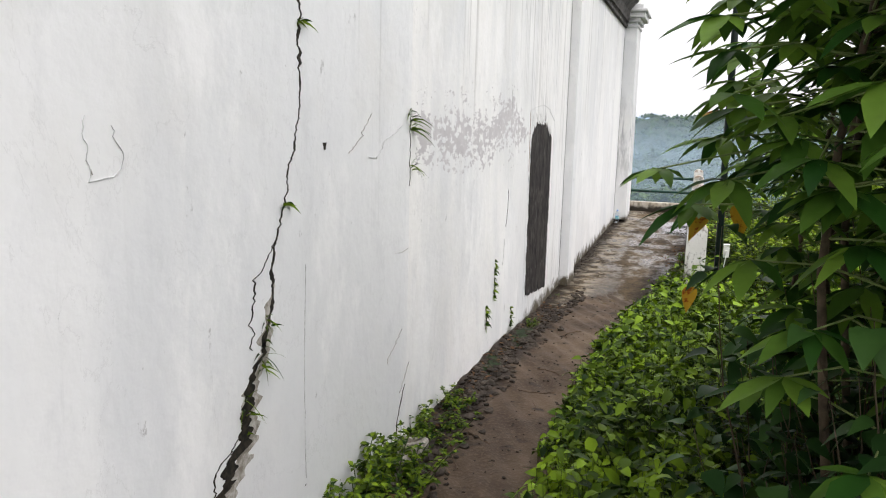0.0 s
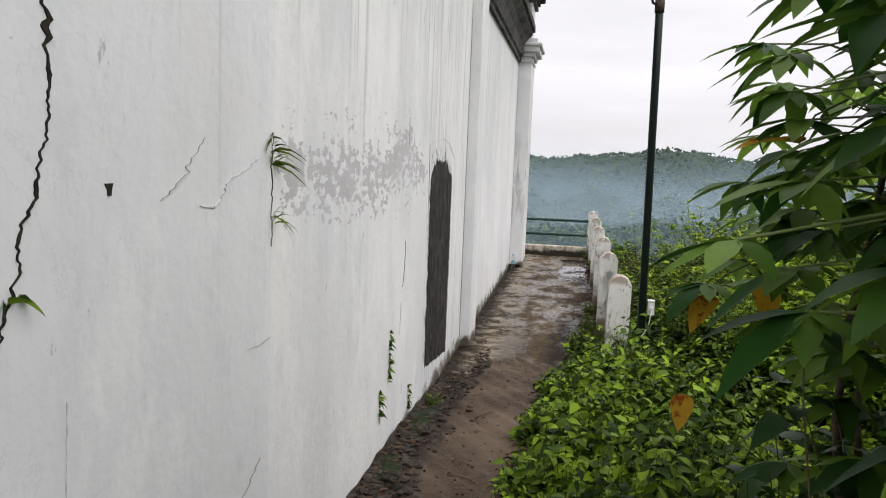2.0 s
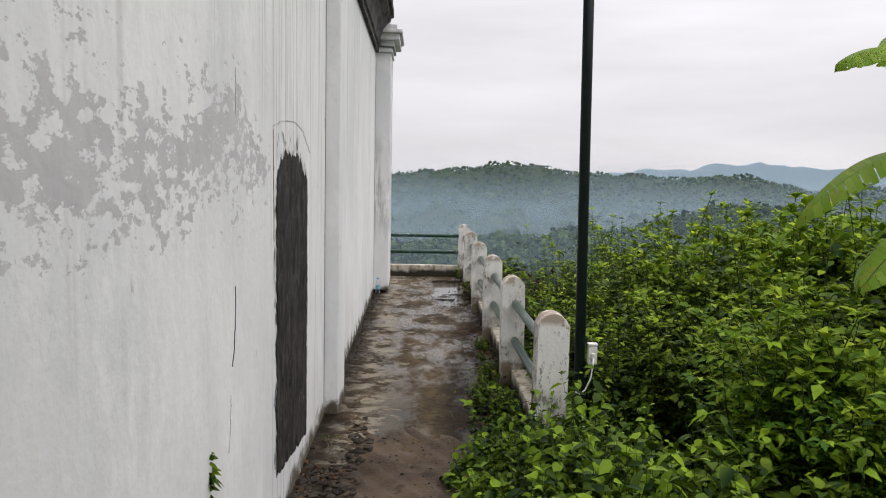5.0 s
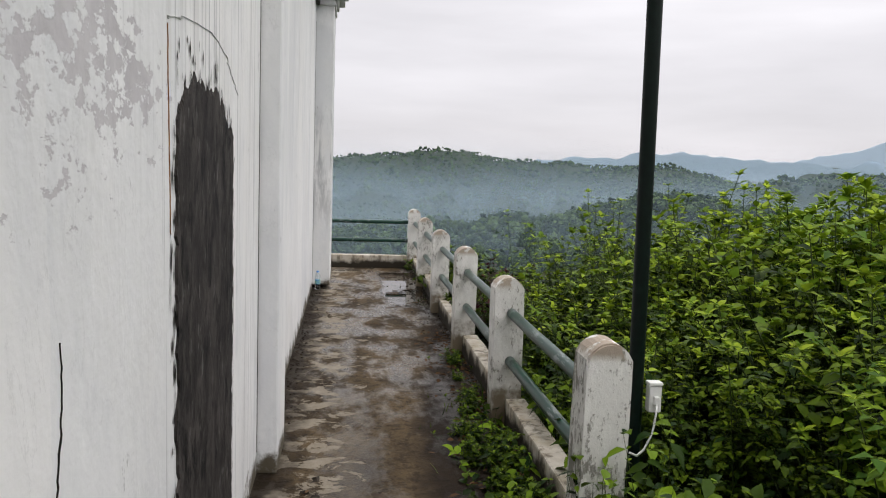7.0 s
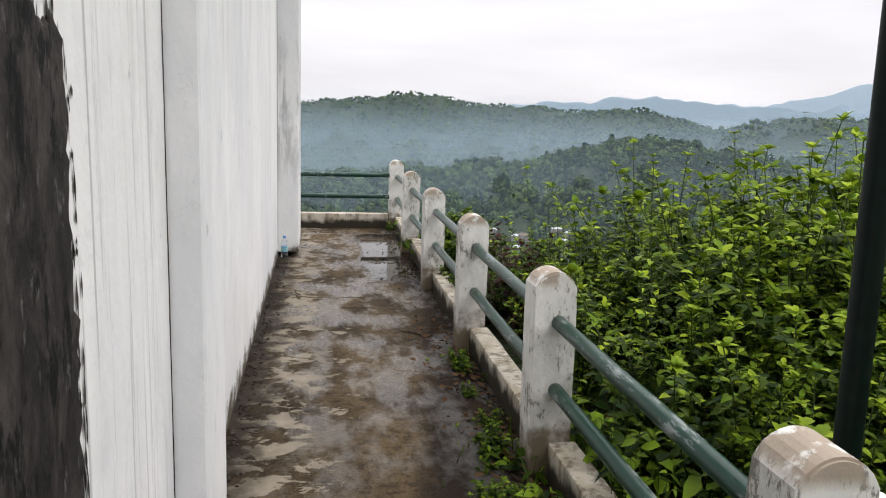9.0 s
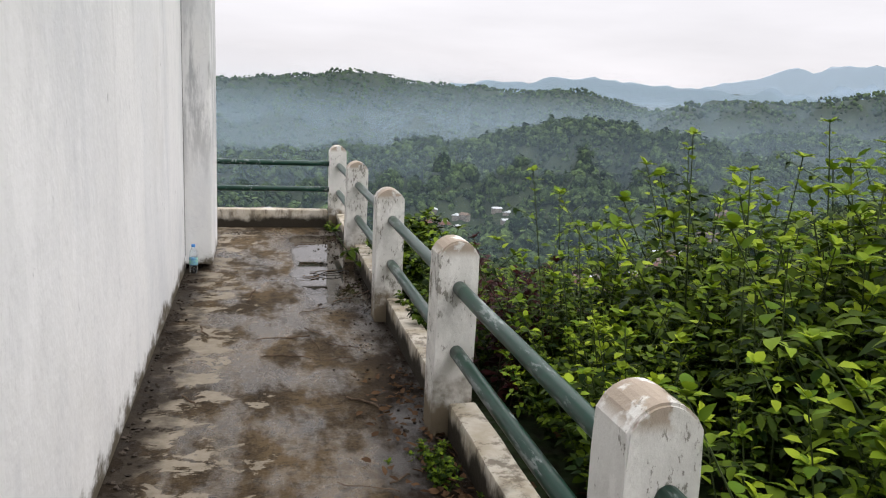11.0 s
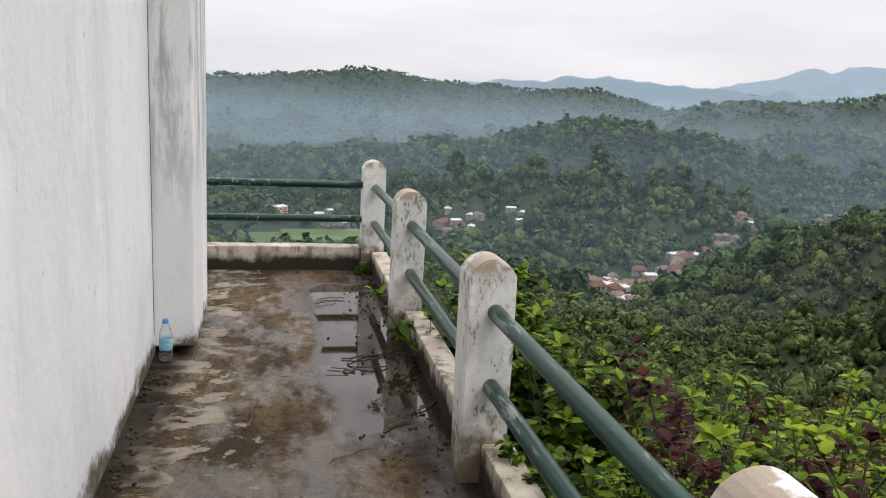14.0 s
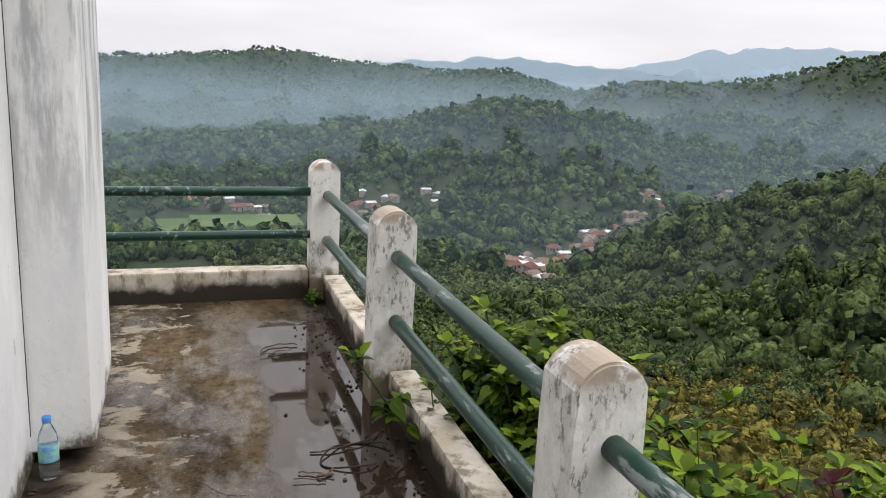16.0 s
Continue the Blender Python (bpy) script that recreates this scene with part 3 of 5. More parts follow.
# ridges: distance, thickness, then bearing and height of the crest as angles
RIDGES = (
    (210, 80, (20, 30, 34, 37, 42, 48, 60, 80), (-17, -14, -11.6, -9.0, -6.8, -5.2, -4, -3)),
    (480, 115, (-20, -4, 4, 10, 16, 20.5, 22.5, 25, 28, 31, 33.5, 37, 50), (-6.3, -5.8, -5.0, -4.3, -3.5, -2.4, -2.0, -2.1, -2.4, -2.8, -4.0, -6, -8)),
    (620, 105, (27, 30.5, 32, 35, 37, 40, 44, 50, 70), (-7, -4.2, -3.1, -2.3, -2.0, -2.2, -2.6, -2.8, -3.5)),
    (1000, 200, (22, 26, 29.5, 33, 37, 41, 44.5, 47, 60, 80), (-3.0, -1.3, -0.25, 0.0, 0.4, 0.95, 2.1, 2.8, 3.4, 3)),
    (1350, 330, (-40, -10, -4.5, -1, 3.5, 6.6, 9.8, 12.4, 15.4, 18, 23, 25.4, 27.7, 34), (0, 0, 0.0, 0.25, 0.8, 1.05, 0.7, 0.3, 0.45, 0.25, 0.35, -0.15, -0.85, -1.9)),
    (1900, 220, (25, 28, 29.5, 31, 33.5, 36, 38, 41), (-2, -0.6, 0.1, 0.45, 0.6, 0.4, 0.0, -1.5)),
    (2600, 500, (-40, 10, 18, 20, 25.6, 29, 33, 60), (-0.5, 0.3, 0.95, 1.3, 1.3, 1.05, 0.6, 0.3)),
    (3600, 600, (20, 28, 31, 34, 36.3, 39, 42, 60), (0.2, 0.7, 1.05, 1.75, 2.45, 2.7, 2.8, 2.6)),
)


def land(x, y):
    """Height of the ground: a levelled hilltop by the terrace, a slope, the valley, and ridge after ridge."""
    x, y = np.asarray(x, float), np.asarray(y, float)
    edge = 4.2 - 3.7 * smooth01((y - 8.5) / 4.0)
    s = np.hypot(np.maximum(0, x - edge), np.maximum(0, y - 16.3))
    wob = np.sin(x * 0.031 + 1.3) * np.cos(y * 0.027) + 0.5 * np.sin(x * 0.083 + y * 0.061) + 0.25 * np.sin(x * 0.21 - y * 0.17)
    z = -63 * (1 - np.exp(-s / 150)) - 4.2 * (1 - np.exp(-s / 3.0)) + wob * np.minimum(s / 40, 2.2)
    r = np.hypot(x - EYE_X, y - EYE_Y)
    a = np.degrees(np.arctan2(x - EYE_X, y - EYE_Y))
    spur = 5.0 * np.sin(x * 0.052 + 2.2 * np.sin(y * 0.021)) * np.sin(y * 0.040 + 1.7 * np.sin(x * 0.017)) + 2.2 * np.sin(x * 0.13 + y * 0.05) * np.sin(y * 0.11 - x * 0.04)
    z = z + spur * smooth01((r - 260) / 120) * (1 - smooth01((r - 1600) / 600))
    for d, w, az, el in RIDGES:
        crest = EYE_Z + d * np.tan(np.radians(np.interp(a, az, el)))
        bump_ = z + (crest + wob * d * 0.0035 - z) * np.exp(-((r - d + 0.16 * w * np.sin(a * 1.3 + d) + 0.10 * w * np.sin(a * 3.1 + 2 * d)) / w) ** 2)
        z = np.where(r > 60, np.maximum(z, bump_), z)
    path = 0.12 * (1 - smooth01((y - 5.0) / 2.6)) - 0.05 * smooth01((y - 7.0) / 1.0)
    small = 0.03 * np.sin(x * 5.1 + y * 2.3) * np.sin(y * 4.3 - x)
    return z + np.where(s < 30, path + small - 0.03, 0)


def land_at(x, y):
    return float(land(x, y))


def build_ground():
    rings = [0.0] + [0.15 * 1.062 ** k for k in range(172)]
    az = np.concatenate((np.linspace(-180, -30, 50, endpoint=False), np.linspace(-30, 75, 210, endpoint=False), np.linspace(75, 180, 45, endpoint=False)))
    r, a = np.meshgrid(rings[1:], np.radians(az), indexing="ij")
    x, y = EYE_X + 0.9 + r * np.sin(a), 8.0 + r * np.cos(a)
    v = np.stack((x, y, land(x, y)), -1).reshape(-1, 3)
    m, k = len(rings) - 1, len(az)
    i, j = np.meshgrid(np.arange(m - 1), np.arange(k), indexing="ij")
    q = (j + 1) % k
    f = np.stack((i * k + j, (i + 1) * k + j, (i + 1) * k + q, i * k + q), -1).reshape(-1, 4)
    faces = f.tolist() + [tuple(range(k))[::-1]]
    ob = new("ground", mesh_of("ground", v, faces, M_GROUND, True))
    tagged(ob, "dark soil falling away to a wooded valley", "ground", kind="structure")


build_ground()


# ---- the long white wall ----
def wall_piece(name, x, y0, y1, z1, material, label, steps=2):
    bm = box(x - 0.36, x, y0, y1, -0.6, z1)
    ob = new(name, bm_mesh(name, bm, material))
    return tagged(ob, label, "wall", kind="structure")


wall_s = wall_piece("wall_south", WALL_X, -7.0, 3.572, 5.6, M_PLASTER_S, "tall weathered whitewashed wall with a deep crack")
wall_m = wall_piece("wall_middle", WALL_X, 3.572, 8.22, 5.6, M_PLASTER_M, "whitewashed wall with a strip of peeled paint")
wall_n = wall_piece("wall_north", WALL_X - 0.004, 8.222, 14.3, 5.6, M_PLASTER_N, "white wall beside the terrace, grimy at its foot")
back = new("wall_end", bm_mesh("wall_end", box(-6.0, WALL_X - 0.37, 14.0, 14.35, -0.6, 5.6), M_PLASTER_N))
tagged(back, "end wall of the white building", "wall", kind="structure")

# pilasters
pil = new("pilaster_near", bm_mesh("pilaster_near", box(WALL_X - 0.02, -1.215, 8.22, 8.66, 0.0, 3.30, 0.006), M_PLASTER_N))
tagged(pil, "shallow white pilaster streaked by rain", "pilaster", kind="structure")
pil = new("pilaster_corner", bm_mesh("pilaster_corner", box(WALL_X - 0.1, -1.11, 13.9, 14.68, 0.045, 3.28, 0.008), M_PLASTER_C))
tagged(pil, "white corner pilaster stained grey", "pilaster", kind="structure")
# the shade of the gap below the pilaster is painted on as near-black
foot = new("pilaster_foot", bm_mesh("pilaster_foot", box(WALL_X - 0.1, -1.2, 13.98, 14.62, -0.05, 0.045), M_CRACK))
tagged(foot, "recessed foot of the corner pilaster, coloured black for the shadow gap", "pilaster", kind="structure")
upper = new("pilaster_upper", bm_mesh("pilaster_upper", box(WALL_X - 0.1, -1.14, 13.92, 14.66, 3.62, 5.6, 0.008), M_PLASTER_N))
tagged(upper, "white upper pier above the capital", "pilaster", kind="structure")


def moulding(name, profile, y0, y1, material, label, wave=0.0):
    """A profile drawn out along the wall."""
    n = max(2, int((y1 - y0) / 0.12))
    vs, fs, k = [], [], len(profile)
    for i in range(n + 1):
        y = y0 + (y1 - y0) * i / n
        for dx, z in profile:
            j = wave * noise.noise(Vector((dx * 9, y * 5, z * 9)))
            vs.append((WALL_X + dx + j, y, z + j * 0.6))
    for i in range(n):
        for j in range(k):
            q = (j + 1) % k
            fs.append((i * k + j, i * k + q, (i + 1) * k + q, (i + 1) * k + j))
    fs += [tuple(range(k)), tuple(range(n * k, n * k + k))[::-1]]
    ob = new(name, mesh_of(name, vs, fs, material))
    return tagged(ob, label, "cornice", kind="structure")


COVE = ((-0.02, 3.27), (0.035, 3.27), (0.04, 3.31), (0.02, 3.33), (0.05, 3.36), (0.055, 3.40), (0.075, 3.50), (0.12, 3.60), (0.19, 3.68), (0.20, 3.72), (0.235, 3.73),
        (0.235, 3.83), (0.21, 3.86), (-0.02, 3.9))
moulding("cornice", COVE, -7.0, 13.86, M_CORNICE, "coved cornice black with mould", 0.006)
TOP = tuple((dx * 1.15, z + 0.95) for dx, z in COVE)
moulding("cornice_upper", TOP, -7.0, 13.86, M_CORNICE, "upper cornice black with mould", 0.006)


def capital(name, z0, grow, material, label):
    """Stepped, swelling rings round the head of a pilaster."""
    bm = bmesh.new()
    for dz0, dz1, out in ((0, 0.05, 0.035), (0.05, 0.08, 0.01), (0.08, 0.15, 0.06), (0.15, 0.24, 0.13), (0.24, 0.29, 0.17), (0.29, 0.36, 0.10)):
        o = out * grow
        piece = box(WALL_X - 0.1, -1.125 + o, 13.9 - o, 14.68 + o, z0 + dz0, z0 + dz1 + 0.002, 0.016, 2)
        tmp = bpy.data.meshes.new("ring")
        piece.to_mesh(tmp)
        piece.free()
        bm.from_mesh(tmp)
        bpy.data.meshes.remove(tmp)
    ob = new(name, bm_mesh(name, bm, material))
    tagged(ob, label, "capital", kind="structure")


capital("capital_lower", 3.28, 1.0, M_PLASTER_N, "moulded capital, white turned grey at its edges")
capital("capital_upper", 4.2, 1.1, M_CORNICE, "moulded capital black with mould")


# blocked doorway: bare dark render with a ragged outline
def blocked_door():
    ys = np.linspace(6.455, 7.37, 130)
    vs, fs = [], []
    rows = 60
    for i, y in enumerate(ys):
        u = i / (len(ys) - 1)
        head = 1.60 + 0.11 * math.sin(min(1, u * 3.5) * math.pi / 2) - 0.12 * float(smooth01((u - 0.6) / 0.4)) + 0.055 * noise.noise(Vector((y * 17, 3, 1))) + 0.025 * noise.noise(Vector((y * 60, 3, 1)))
        sill = 0.24 - 0.10 * u + 0.03 * noise.noise(Vector((y * 15, 8, 1)))
        for k in range(rows + 1):
            z = sill + (1.66 - sill) * k / rows if k < rows * 0.8 else sill + (1.66 - sill) * 0.8 + (head - sill - (1.66 - sill) * 0.8) * (k / rows - 0.8) / 0.2
            side = 0.034 * noise.noise(Vector((u > 0.5, z * 8, 5))) + 0.032 * noise.noise(Vector((u > 0.5, z * 34, 5)))
            edge = i in (0, len(ys) - 1) or k in (0, rows)
            vs.append((WALL_X + (-0.004 if edge else 0.006), y + side * (abs(u - 0.5) * 2) ** 4, z))
    for i in range(len(ys) - 1):
        for k in range(rows):
            a = i * (rows + 1) + k
            fs.append((a, a + rows + 1, a + rows + 2, a + 1))
    # flecks of bare render round the ragged edge
    for k in range(150):
        edge = k % 3
        y = 6.45 - abs(rng.normal(0, 0.028)) if edge == 0 else 7.375 + abs(rng.normal(0, 0.02)) if edge == 1 else rnd(6.46, 7.36)
        z = rnd(0.3, 1.6) if edge < 2 else 1.68 + abs(rng.normal(0, 0.05)) - 0.14 * max(0, (y - 7.0) / 0.37)
        w, h = rnd(0.002, 0.009), rnd(0.008, 0.045)
        o = len(vs)
        vs.extend(((WALL_X + 0.003, y - w, z), (WALL_X + 0.003, y + w * 0.4, z - h), (WALL_X + 0.003, y + w, z), (WALL_X + 0.003, y - w * 0.2, z + h)))
        fs.append((o, o + 1, o + 2, o + 3))
    ob = new("blocked_doorway", mesh_of("blocked_doorway", vs, fs, M_BLACK))
    tagged(ob, "blackened patch of bare render in a blocked doorway", "wall", kind="structure")


blocked_door()


def crack(name, ends, widths, jitter, x, material=M_CRACK, step=0.012, label="black crack in the plaster", proud=0.0025):
    """A jagged ribbon on the wall through a few (y, z) turning points."""
    pts = []
    for (a, b) in zip(ends, ends[1:]):
        ln = math.hypot(b[0] - a[0], b[1] - a[1])
        for k in range(max(2, int(ln / step))):
            u = k / max(2, int(ln / step))
            pts.append((a[0] + (b[0] - a[0]) * u, a[1] + (b[1] - a[1]) * u))
    vs, fs = [], []
    for i, (y, z) in enumerate(pts):
        u = i / len(pts)
        w = float(np.interp(u, np.linspace(0, 1, len(widths)), widths)) * (0.45 + 1.0 * abs(noise.noise(Vector((y * 3, z * 21, 2)))) * 2)
        c = jitter * (noise.noise(Vector((3, z * 9, y * 9))) + 0.7 * noise.noise(Vector((5, z * 31, y * 31))) + 0.5 * noise.noise(Vector((7, z * 75, y * 75))))
        w2 = w * (0.6 + 0.8 * abs(noise.noise(Vector((9, z * 40, y * 11)))))
        vs.extend(((x - 0.01, y + c - w, z), (x + proud, y + c - w * 0.6, z), (x + proud, y + c + w2 * 0.6, z), (x - 0.01, y + c + w2, z)))
    for i in range(len(pts) - 1):
        for k in range(3):
            fs.append((4 * i + k, 4 * i + k + 1, 4 * i + k + 5, 4 * i + k + 4))
    ob = new(name, mesh_of(name, vs, fs, material))
    return tagged(ob, label, "crack", kind="structure")


XS = WALL_X
M_BARE = plain_material("bare_mortar", (0.20, 0.18, 0.15), (0.46, 0.44, 0.41), 26, 0.9, 0, 0.5, 0.006)
crack("bare_strip", ((2.285, 1.20), (2.22, 1.0), (2.16, 0.84), (2.08, 0.68), (1.96, 0.50), (1.85, 0.28)), (0.012, 0.055, 0.095, 0.110, 0.095, 0.06), 0.05, XS, M_BARE, label="strip of bare mortar along the wide crack", proud=0.0012)
crack("crack", ((2.46, 2.5), (2.46, 1.93), (2.47, 1.78), (2.38, 1.55), (2.34, 1.40), (2.27, 1.28), (2.27, 1.12), (2.20, 0.98)), (0.009, 0.013, 0.010, 0.007, 0.008, 0.012, 0.020), 0.024, XS, step=0.008)
crack("crack", ((2.21, 1.0), (2.13, 0.84), (2.05, 0.70), (1.95, 0.58), (1.80, 0.30)), (0.020, 0.060, 0.078, 0.066, 0.040), 0.045, XS, step=0.008, label="wide black crack where the plaster has fallen")
crack("crack", ((2.29, 1.32), (2.18, 1.22), (2.14, 1.08), (2.13, 0.98)), (0.003, 0.004, 0.003), 0.035, XS, label="fine side crack in the plaster")
crack("crack", ((2.08, 0.76), (1.93, 0.66), (1.87, 0.56), (1.78, 0.40)), (0.003, 0.006, 0.005), 0.035, XS, label="fine side crack in the plaster")
crack("crack", ((3.46, 1.70), (3.25, 1.63), (3.12, 1.56), (3.05, 1.575)), (0.0022, 0.0016, 0.0008), 0.06, XS, M_SEAM, label="fine slanting crack in the plaster")
crack("crack", ((3.10, 1.75), (2.98, 1.66), (2.88, 1.585)), (0.0006, 0.0016, 0.0034), 0.055, XS, M_BARE, label="fine slanting crack in the plaster")
crack("crack", ((3.50, 0.72), (3.36, 0.64), (3.30, 0.58)), (0.0014, 0.0016, 0.0008), 0.050, XS, M_BARE, label="fine slanting crack in the plaster")
crack("crack", ((3.55, 0.42), (3.47, 0.30), (3.42, 0.12)), (0.004, 0.006, 0.004), 0.014, XS, label="fine crack near the foot of the wall")
crack("crack", ((3.568, 1.76), (3.562, 1.66), (3.57, 1.52), (3.566, 1.40)), (0.0006, 0.006, 0.002, 0.0003), 0.018, XS, label="dark broken seam where grass has rooted")
crack("crack", ((2.655, 1.64), (2.655, 1.60)), (0.022, 0.018, 0.010), 0.002, XS, label="small dark hole in the plaster")
crack("crack", ((5.70, 1.95), (5.69, 1.78)), (0.0003, 0.0012, 0.0003), 0.010, WALL_X, M_SEAM, label="faint upright crack in the plaster")
crack("crack", ((5.69, 1.22), (5.69, 1.12), (5.67, 1.02), (5.64, 0.94)), (0.0002, 0.0008, 0.0036, 0.0004), 0.014, WALL_X, label="dark upright crack in the plaster")
crack("crack", ((5.62, 0.86), (5.58, 0.66)), (0.0003, 0.0009, 0.0003), 0.012, WALL_X, M_SEAM, label="faint upright crack in the plaster")
crack("crack", ((6.37, 1.80), (6.60, 1.84), (6.95, 1.86), (7.22, 1.83), (7.49, 1.72)), (0.001, 0.007, 0.002, 0.009, 0.001), 0.055, WALL_X, M_SEAM, label="curved crack above the blocked doorway")
crack("crack", ((6.375, 1.79), (6.39, 1.5), (6.40, 1.3)), (0.0008, 0.0020, 0.0006), 0.004, WALL_X, M_RUST, label="rust-stained crack beside the blocked doorway")
crack("crack", ((8.215, 3.1), (8.215, 1.5), (8.215, 0.1)), (0.003, 0.002, 0.005), 0.002, WALL_X, label="dark seam beside the pilaster")
crack("crack", ((13.895, 3.1), (13.895, 1.5), (13.895, 0.1)), (0.004, 0.002, 0.003), 0.003, WALL_X - 0.004, label="dark seam beside the corner pilaster")

crack("crack", ((1.46, 1.73), (1.45, 1.69), (1.46, 1.58), (1.55, 1.59), (1.57, 1.63), (1.54, 1.72)), (0.0008, 0.0016, 0.0010, 0.0014), 0.02, XS, M_SEAM, label="outline of a blister in the whitewash")
crack("crack", ((1.46, 1.61), (1.47, 1.58)), (0.0020, 0.0030, 0.0010), 0.01, XS, M_BARE, label="small chip beside the blister")
crack("crack", ((2.50, 1.21), (2.49, 0.83), (2.50, 0.38)), (0.0006, 0.0010, 0.0006), 0.004, XS, M_SEAM, label="fine upright line in the whitewash")
crack("crack", ((2.50, 0.37), (2.49, 0.36)), (0.004, 0.005, 0.004), 0.001, XS, label="small dark hole in the plaster")
crack("crack", ((3.60, 0.52), (3.55, 0.46), (3.46, 0.39)), (0.0016, 0.0030, 0.0012), 0.02, XS, M_BARE, label="fine crack near the foot of the wall")
crack("crack", ((3.36, 1.11), (3.49, 1.10), (3.59, 1.11)), (0.0010, 0.0022, 0.0010), 0.03, XS, M_BARE, label="scuffed patch in the plaster")


# ---- path and terrace ----
def sheet(name, x0, x1, y0, y1, nx, ny, height, material, label, category):
    x, y = np.meshgrid(np.linspace(x0, x1, nx), np.linspace(y0, y1, ny), indexing="ij")
    v = np.stack((x, y, height(x, y)), -1).reshape(-1, 3)
    i, j = np.meshgrid(np.arange(nx - 1), np.arange(ny - 1), indexing="ij")
    f = np.stack((i * ny + j, (i + 1) * ny + j, (i + 1) * ny + j + 1, i * ny + j + 1), -1).reshape(-1, 4)
    ob = new(name, mesh_of(name, v, f.tolist(), material, True))
    return tagged(ob, label, category, kind="structure")


def dirt_height(x, y):
    z = 0.13 * (1 - smooth01((y - 5.0) / 2.8)) + 0.006
    gut = -0.05 * np.exp(-((x - WALL_X - 0.10) / 0.10) ** 2)
    lip = -0.10 * smooth01((x + 0.45) / 0.3)
    rough = 0.008 * np.sin(x * 17 + 2 * np.sin(y * 3)) * np.sin(y * 9.3) + 0.006 * np.sin(x * 41 + y * 23)
    return z + gut + lip + rough - 0.05 * smooth01((y - 7.6) / 1.0)


sheet("dirt_path", WALL_X - 0.02, -0.15, -5.0, 9.0, 60, 420, dirt_height, M_DIRT, "narrow path of trodden brown earth", "path")
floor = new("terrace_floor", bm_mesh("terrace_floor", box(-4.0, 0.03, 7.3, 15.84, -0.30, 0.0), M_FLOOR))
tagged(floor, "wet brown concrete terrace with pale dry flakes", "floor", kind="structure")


# kerbs
def kerb(name, x0, x1, y0, y1, z1, label):
    bm = box(x0, x1, y0, y1, -0.35, z1, 0.012, 2)
    long_y = (y1 - y0) > (x1 - x0)
    for k in range(1, int(max(y1 - y0, x1 - x0) / 0.2)):
        co = (x0, y0 + 0.2 * k, 0) if long_y else (x0 + 0.2 * k, y0, 0)
        bmesh.ops.bisect_plane(bm, geom=bm.verts[:] + bm.edges[:] + bm.faces[:], plane_co=co, plane_no=(0, 1, 0) if long_y else (1, 0, 0))
    rough_up(bm, 0.006, 5.0)
    ob = new(name, bm_mesh(name, bm, M_KERB))
    tagged(ob, label, "kerb", kind="structure")


POSTS_Y = (7.21, 8.94, 10.69, 12.40, 14.16, 15.80)
for a, b in zip(POSTS_Y, POSTS_Y[1:]):
    kerb("kerb", 0.030, 0.150, a + 0.165, b - 0.002, 0.155, "low cement kerb stained brown below the railing")
kerb("kerb", -4.0, -0.052, 15.85, 15.99, 0.185, "low cement kerb along the terrace end")


# ---- railing: posts and pipes ----
def post_mesh(material):
    w, d, shoulder, crown = 0.172, 0.16, 0.80, 0.862
    bm = bmesh.new()
    ring = []
    for k in range(11):
        u = k / 10
        ring.append((w * (u - 0.5), shoulder + (crown - shoulder) * (1 - (2 * u - 1) ** 2) ** 0.75))
    outline = [(-w / 2, -0.4)] + [(-w / 2, z) for z in (-0.1, 0.1, 0.3, 0.5, 0.7)] + ring + [(w / 2, z) for z in (0.7, 0.5, 0.3, 0.1, -0.1)] + [(w / 2, -0.4)]
    front = [bm.verts.new((x, 0, z)) for x, z in outline]
    rear = [bm.verts.new((x, d, z)) for x, z in outline]
    bm.faces.new(front)
    bm.faces.new(rear[::-1])
    for i in range(len(front)):
        j = (i + 1) % len(front)
        bm.faces.new((front[i], rear[i], rear[j], front[j]))
    bmesh.ops.bevel(bm, geom=[e for e in bm.edges if abs(e.verts[0].co.y - e.verts[1].co.y) < 1e-6], offset=0.007, segments=2, affect="EDGES")
    return bm_mesh("post", rough_up(bm, 0.004, 9.0), material)


post_me, worn_me = post_mesh(M_POST), post_mesh(M_POST_WORN)
for i, y in enumerate(POSTS_Y):
    ob = new("railing_post", worn_me if i == 0 else post_me)
    ob.matrix_world = Matrix.Translation((0.043, y, 0)) @ Matrix.Diagonal((1, 1, (1.018, 1.0, 0.99, 0.982, 0.985, 1.0)[i], 1)) @ pose(0, 0, 0, (0.4, -0.3, 0.2, 0.0, 0.3, 0)[i], (0.5, -0.4, 0.3, -0.2, 0.4, 0)[i], 0)
    tagged(ob, ("flaking white concrete railing post at the path's mouth" if i == 0 else "white railing post at the terrace corner" if i == 5 else
                "white-painted concrete railing post with a rounded top"), "railing post", "railing posts")


def pipe(a, b, r, label):
    a, b = Vector(a), Vector(b)
    pts = [a.lerp(b, k / 12) for k in range(13)]
    pts = [p + Vector((0, 0, 0.003 * noise.noise(p * 2))) for p in pts]
    ob = new("railing_pipe", mesh_of("railing_pipe", *tube(pts, r, 16), M_RAIL, True))
    tagged(ob, label, "railing", "railing pipes")


for a, b in zip(POSTS_Y, POSTS_Y[1:]):
    for z in (0.655, 0.375):
        pipe((0.053, a + 0.12, z), (0.053, b + 0.04, z), 0.030, "dark green pipe rail with scratched paint")
for z in (0.668, 0.400):
    pipe((-3.6, 15.90, z), (-0.02, 15.88, z), 0.028, "dark green pipe rail across the terrace end")
last = new("railing_post", post_me)
last.matrix_world = pose(-3.65, 15.82, 0)
tagged(last, "white railing post at the terrace's far corner", "railing post", "railing posts")


